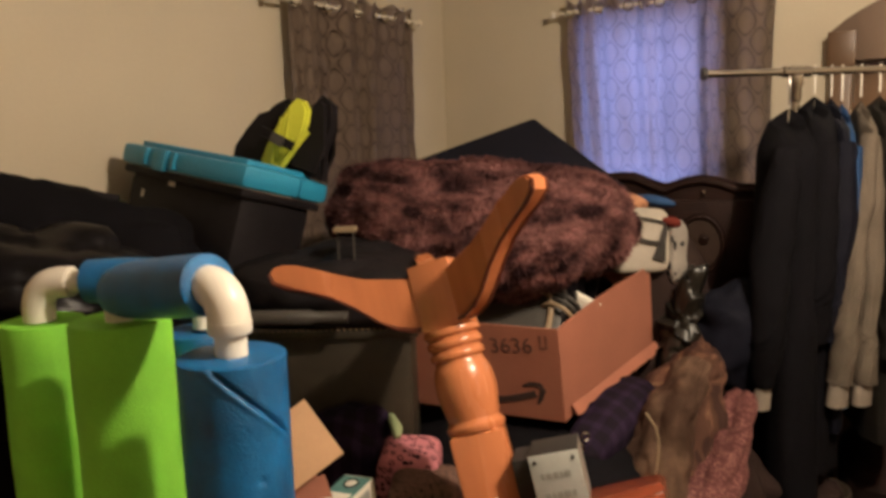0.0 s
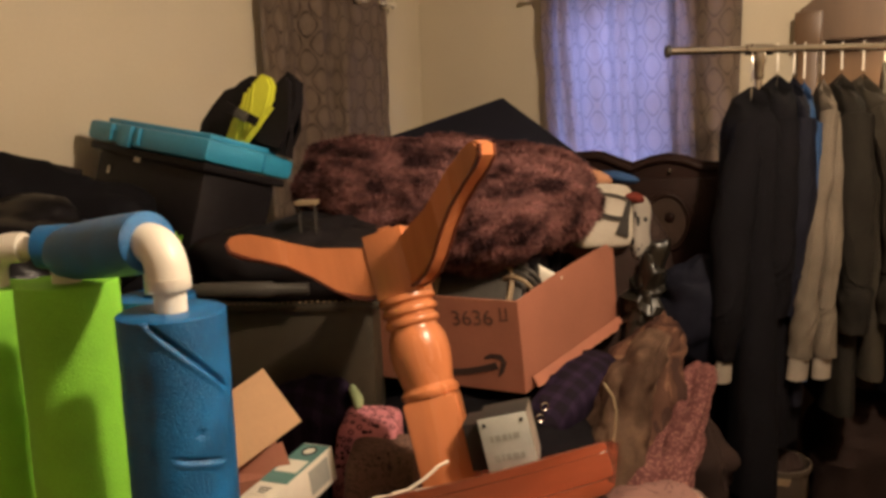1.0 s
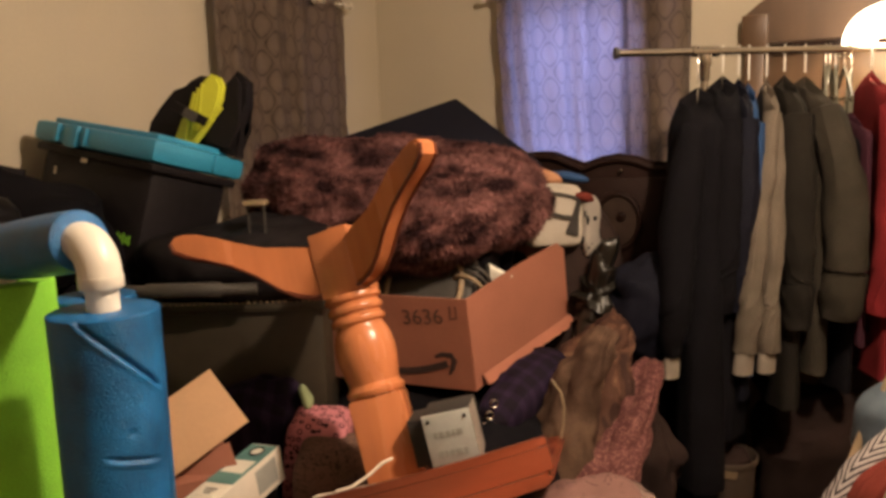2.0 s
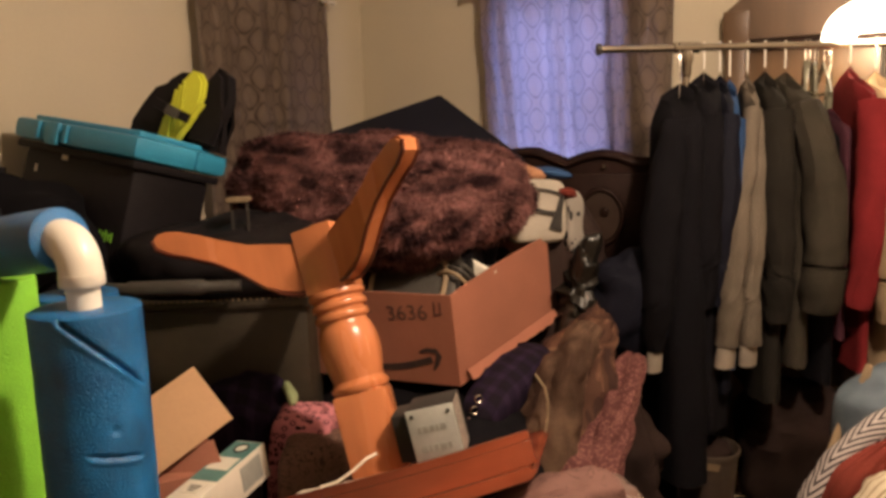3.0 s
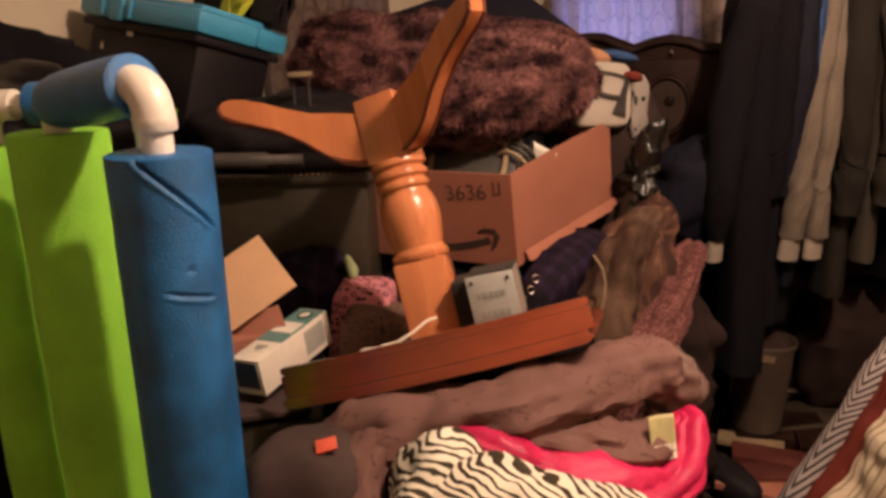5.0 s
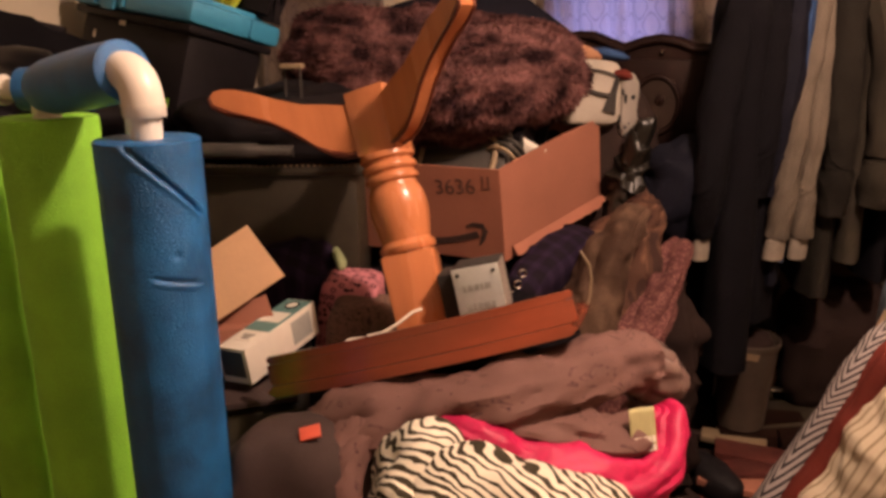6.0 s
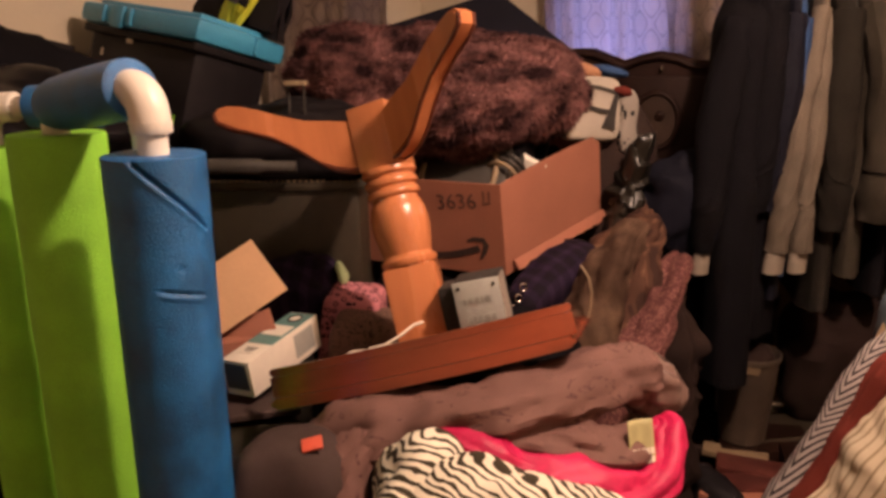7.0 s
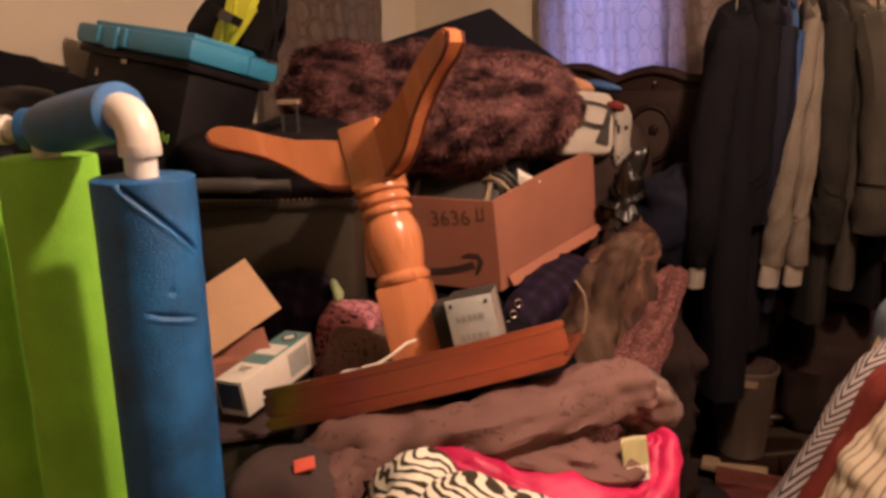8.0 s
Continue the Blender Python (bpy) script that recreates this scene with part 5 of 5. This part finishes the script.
garment("long_coat", 0.255, 0.46, 0.17, 0.30, 1.54, COAT, "long black wool coat on the rack", "coat", [(arm(-0.02, -0.18, 1.42, -0.090, -0.30, 0.745, -0.02), [0.05, 0.055, 0.05, 0.026], COAT, CUFF)], -18, CHROME, -0.02, 1.0, 1.5)
garment("black_jacket", 0.345, 0.44, 0.12, 0.42, 1.575, COAT, "black jacket on a white hanger", "jacket", [(arm(0.0, -0.19, 1.44, -0.02, -0.25, 0.86), [0.045, 0.05, 0.045, 0.04], COAT, None)], -20, PVC, 0.0, 2.0)
garment("navy_jacket", 0.398, 0.44, 0.06, 0.55, 1.565, NAVY, "dark navy jacket on the rack", "jacket", [(arm(0.0, -0.19, 1.44, -0.02, -0.25, 0.86), [0.035, 0.04, 0.035, 0.03], NAVY, None)], -18, PVC, 0.0, 12.0)
garment("blue_shirt", 0.432, 0.42, 0.055, 0.62, 1.55, ROYAL, "royal blue cotton shirt on the rack", "shirt", [(arm(0, -0.19, 1.43, -0.005, -0.24, 0.80), [0.03, 0.034, 0.032, 0.028], ROYAL, None)], -22, PVC, 0.0, 3.0)
garment("oatmeal_fleece", 0.492, 0.42, 0.045, 0.66, 1.56, CREAM, "oatmeal fleece with pale ribbed cuffs on the rack", "sweater",
        [(arm(0.0, -0.18, 1.46, -0.080, -0.30, 0.735, -0.012), [0.028, 0.031, 0.032, 0.033], CREAM, CUFF), (arm(0.015, -0.17, 1.44, -0.012, -0.27, 0.735, -0.004), [0.026, 0.028, 0.030, 0.030], CREAM, CUFF)], -20, PVC, 0.0, 4.0)
garment("charcoal_jacket", 0.552, 0.44, 0.09, 0.50, 1.575, CHAR, "charcoal wool jacket on the rack", "jacket", [(arm(0, -0.19, 1.45, 0.01, -0.25, 0.80), [0.045, 0.05, 0.045, 0.04], CHAR, None)], -18, PVC, 0.0, 5.0)
garment("grey_jacket", 0.622, 0.44, 0.09, 0.62, 1.57, GREY, "olive grey wool jacket on the rack", "jacket", [(arm(0.0, -0.19, 1.47, 0.045, -0.26, 0.83, 0.03), [0.045, 0.060, 0.064, 0.055], GREY, None)], -14, PVC, 0.0, 6.0)
garment("black_dress", 0.735, 0.40, 0.07, 0.55, 1.44, COAT, "black dress with sheen on the rack", "dress", None, -16, CHROME, 0.0, 7.0)
garment("plum_shirt", 0.775, 0.42, 0.05, 0.70, 1.46, cloth("dark plum cotton", (0.06, 0.02, 0.03)), "dark plum shirt on the rack", "shirt", None, -16, CHROME, 0.0, 8.0)
garment("red_shirt", 0.815, 0.44, 0.05, 0.60, 1.58, RED, "red cotton shirt on the rack", "shirt", [(arm(0.0, -0.19, 1.47, -0.03, -0.26, 0.84, 0.01), [0.045, 0.05, 0.045, 0.035], RED, None)], -16, PVC, -0.05, 9.0)
garment("khaki_jacket", 0.905, 0.44, 0.10, 0.45, 1.56, KHAKI, "khaki twill jacket on the rack", "jacket", [(arm(0.0, -0.20, 1.45, -0.03, -0.30, 0.80, -0.01), [0.05, 0.055, 0.05, 0.04], KHAKI, None)], -16, PVC, -0.05, 10.0)
hang = thing("clear_hanger", RK @ pose(0.69, 0, 0, 0, 0, -30), "empty clear plastic clip hanger on the rack", "hanger", "empty hangers")
part("hook", tube([(0, 0.0, 1.668), (0, 0.012, 1.663), (0, 0.013, 1.650), (0, 0.002, 1.638), (0, 0, 1.60)], 0.0028, 8), CHROME, hang)
part("bow", tube([(0, -0.16, 1.50), (0, -0.10, 1.545), (0, 0, 1.60), (0, 0.10, 1.545), (0, 0.16, 1.50)], 0.006, 8), HANGER, hang)
part("bar", tube([(0, -0.16, 1.50), (0, 0.16, 1.50)], 0.005, 8), HANGER, hang)
for y in (-0.13, 0.13):
    part("clip", block((0.016, 0.028, 0.045), (0, y, 1.475), 0.004), HANGER, hang)
for k, x in enumerate((0.705, 0.73, 0.755, 0.785)):
    copy_thing(hang, RK @ pose(x, 0.01 * (k % 2), -0.004 * k, 0, 0, -36 + 6 * (k % 3)))

# waste bin and the things on the floor
wbin = thing("waste_bin", pose(1.085, 2.07, 0.075, 0, 0, 0), "beige plastic waste bin with rubbish in it", "waste bin")
part("pail", lathe([(0.070, 0), (0.075, 0.004), (0.096, 0.29), (0.102, 0.292), (0.102, 0.306), (0.097, 0.308), (0.090, 0.285), (0.071, 0.012)], 36), SHADEDBIN, wbin)
soft("rubbish", pose(0.0, 0, 0.285), (0.16, 0.16, 0.06), DUSKY, "", "", 2.3, 0.02, 14, 3.0, 0.04, (36, 20), "", wbin)
part("paper_scrap", block((0.07, 0.002, 0.025), bevel=0), BEIGE, wbin, "pale paper scrap").matrix_local = pose(-0.03, -0.098, 0.278, 12, 8, 0)
rng = random.Random(5)
for k in range(16):
    x, y = 0.80 + 0.75 * rng.random(), 1.60 + 0.75 * rng.random()
    sz = (rng.uniform(0.12, 0.32), rng.uniform(0.08, 0.22), rng.uniform(0.012, 0.05))
    ob = part("floor_box", block(sz, (0, 0, 0), 0.003), rng.choice((BROWN, DARKWOOD, BROWN, BEIGE, OLIVEBIN, MAROON)))
    ob.matrix_world = pose(x, y, sz[2] / 2 + 0.001 + (0.028 if k % 3 == 0 else 0), rng.uniform(-3, 3), rng.uniform(-3, 3), rng.uniform(-25, 10))
    tagged(ob, "flat dark box lying on the cluttered floor", "box", "boxes on the floor")
for x, y, sx, sy, sz, turn, mt in ((0.98, 1.74, 0.22, 0.13, 0.02, -22, CARD), (1.10, 1.86, 0.30, 0.10, 0.03, -16, MAROON), (1.22, 1.72, 0.18, 0.14, 0.025, 8, CARD), (1.30, 1.92, 0.26, 0.12, 0.04, -12, DARKWOOD), (1.04, 1.98, 0.20, 0.07, 0.018, -20, BEIGE), (1.36, 1.76, 0.24, 0.10, 0.03, -6, MAROON)):
    ob = part("flat_carton", block((sx, sy, sz), (0, 0, 0), 0.002), mt)
    ob.matrix_world = pose(x, y, 0.05 + sz / 2, 0, 2, turn)
    tagged(ob, "flattened worn carton lying on the floor", "carton", "cartons on the floor")
under = part("floor_mat", block((1.0, 1.3, 0.012), bevel=0.004), BROWN)
under.matrix_world = pose(1.15, 1.75, 0.006, 0, 0, -8)
tagged(under, "dark brown mat on the floor", "mat")
ob = part("shoe_box", block((0.30, 0.20, 0.072), bevel=0.003), DARKWOOD)
ob.matrix_world = pose(1.16, 2.08, 0.037, 0, 0, -6)
tagged(ob, "flat dark box under the waste bin", "box")
soft("black_shoe", pose(0.90, 1.78, 0.05, 0, 0, 30), (0.11, 0.26, 0.10), BLACK, "black shoe lying on the floor", "shoe", 2.4, 0.01, 9, 3.0, 0, (36, 20))
soft("dark_bag", pose(1.46, 2.30, 0.26, 0, 0, 0), (0.36, 0.30, 0.50), DUSKY, "dark brown cloth bag behind the bin", "bag", 2.8, 0.03, 5, 7.0, 0.03)
soft("dark_bag", pose(0.98, 2.36, 0.40, 0, 0, 0), (0.55, 0.26, 0.80), COAT, "black bag standing under the hanging clothes", "bag", 2.8, 0.03, 5, 17.0, 0.03)

# ---- laundry pile on the near right ----
pile = thing("laundry_pile", Matrix(), "pile of folded clothes, herringbone, rust and cream", "clothes pile")
LP = Vector((1.52, 1.22, 0.0))


def layer(name, z, size, material, seed, dx=0.0, dy=0.0, turn=0.0, power=3.0):
    ob = part(name, heap(size, power, 0.018, 6, seed, 0.02, (64, 34)), material, pile)
    ob.matrix_local = pose(LP.x + dx, LP.y + dy, z, 0, 0, turn)
    return ob


layer("lower_clothes", 0.33, (0.70, 0.40, 0.66), BROWN, 3.0, -0.11, 0.10)


EDGE = ((0.65, 0.06), (0.74, 0.21), (0.82, 0.36), (0.907, 0.540), (0.950, 0.632), (1.015, 0.755), (1.13, 0.838), (1.29, 0.87))


def tier(name, inset, nearer, radii, material, seed, amp=0.012):
    """One folded cloth of the pile, set in from its rounded outer edge towards the room."""
    line = []
    for k, (x, z) in enumerate(EDGE):
        (xa, za), (xb, zb) = EDGE[max(k - 1, 0)], EDGE[min(k + 1, len(EDGE) - 1)]
        run = Vector((0.73 * (xb - xa), zb - za)).normalized()
        line.append((x + 0.73 * inset * run.y - 0.68 * nearer, 1.2 - 0.68 * inset * run.y - 0.73 * nearer, max(0.05, z - inset * run.x)))
    return part(name, fold(line, radii, 1.0, seed, 36, amp), material, pile)


tier("herringbone_coat", 0.031, 0.0, [0.036, 0.036, 0.034, 0.031, 0.030, 0.029, 0.028, 0.024], HERRING, 4.0, 0.006)
tier("rust_sweater", 0.070, 0.022, [0.034, 0.034, 0.032, 0.030, 0.029, 0.028, 0.026, 0.022], RUST, 5.0, 0.010)
tier("cream_blanket", 0.146, 0.045, [0.065, 0.066, 0.064, 0.062, 0.060, 0.056, 0.050, 0.04], TICKING, 6.0, 0.018)
layer("dark_shirt", 0.22, (0.42, 0.34, 0.42), SACK, 9.0, -0.32, -0.28, -45, 2.4)
layer("jeans", 0.70, (0.46, 0.30, 0.27), DENIM, 7.0, -0.13, 0.20, 10)
part("khaki_trousers", fold([(1.10, 1.43, 0.52), (1.135, 1.43, 0.61), (1.17, 1.43, 0.70), (1.205, 1.43, 0.79), (1.225, 1.43, 0.85)], [0.006, 0.010, 0.011, 0.010, 0.006], 1.0, 8.0, 20, 0.004), KHAKI, pile)

# ---- dresser mirror and lamp by the window wall ----
dm = frame_of((1.80, 2.545, 0), (0.857, -0.515, 0), (0, 0, 1))
dres = thing("dresser", dm, "brown wooden dresser with an arched hutch top", "dresser")
part("body", block((0.95, 0.20, 0.80), (0.02, -0.02, 0.40), 0.006), OAK, dres)
part("back_panel", block((0.84, 0.02, 0.95), (0.02, 0.03, 1.28), 0.003), OAK, dres)
for x in (-0.44, 0.48):
    part("post", block((0.07, 0.06, 0.90), (x, 0.0, 1.25), 0.006), OAK, dres)
    part("capital", block((0.095, 0.085, 0.13), (x, 0.0, 1.765), 0.008), OAK, dres)
arch = [(-0.48, 1.83)] + [(-0.48 + k * 0.05, 1.83 + 0.18 * math.sin(math.pi * k / 20) ** 0.8) for k in range(1, 20)] + [(0.52, 1.83), (0.52, 1.72), (-0.48, 1.72)]
part("pediment", prism(arch, 0.05, 0.005), OAK, dres)
part("moulding", block((0.80, 0.03, 0.022), (0.02, -0.02, 1.70), 0.005), DARKWOOD, dres)
lmp = thing("floor_lamp", pose(1.752, 2.345, 0), "lit floor lamp with a pale domed glass shade", "lamp")
part("base", lathe([(0.12, 0.0), (0.125, 0.008), (0.11, 0.02), (0.02, 0.03)], 32), SCREEN, lmp)
part("pole", tube([(0, 0, 0.03), (0, 0, 1.66)], 0.010, 14), SCREEN, lmp)
ob = part("shade", sheet(40, 14, lambda u, v: (0.19 * math.cos(v * 1.5) ** 0.7 * math.cos(math.tau * u), 0.19 * math.cos(v * 1.5) ** 0.7 * math.sin(math.tau * u), 1.678 + 0.13 * math.sin(v * 1.5)), True), LAMPGLASS, lmp, "glowing domed glass shade")
thicken(ob, 0.004)
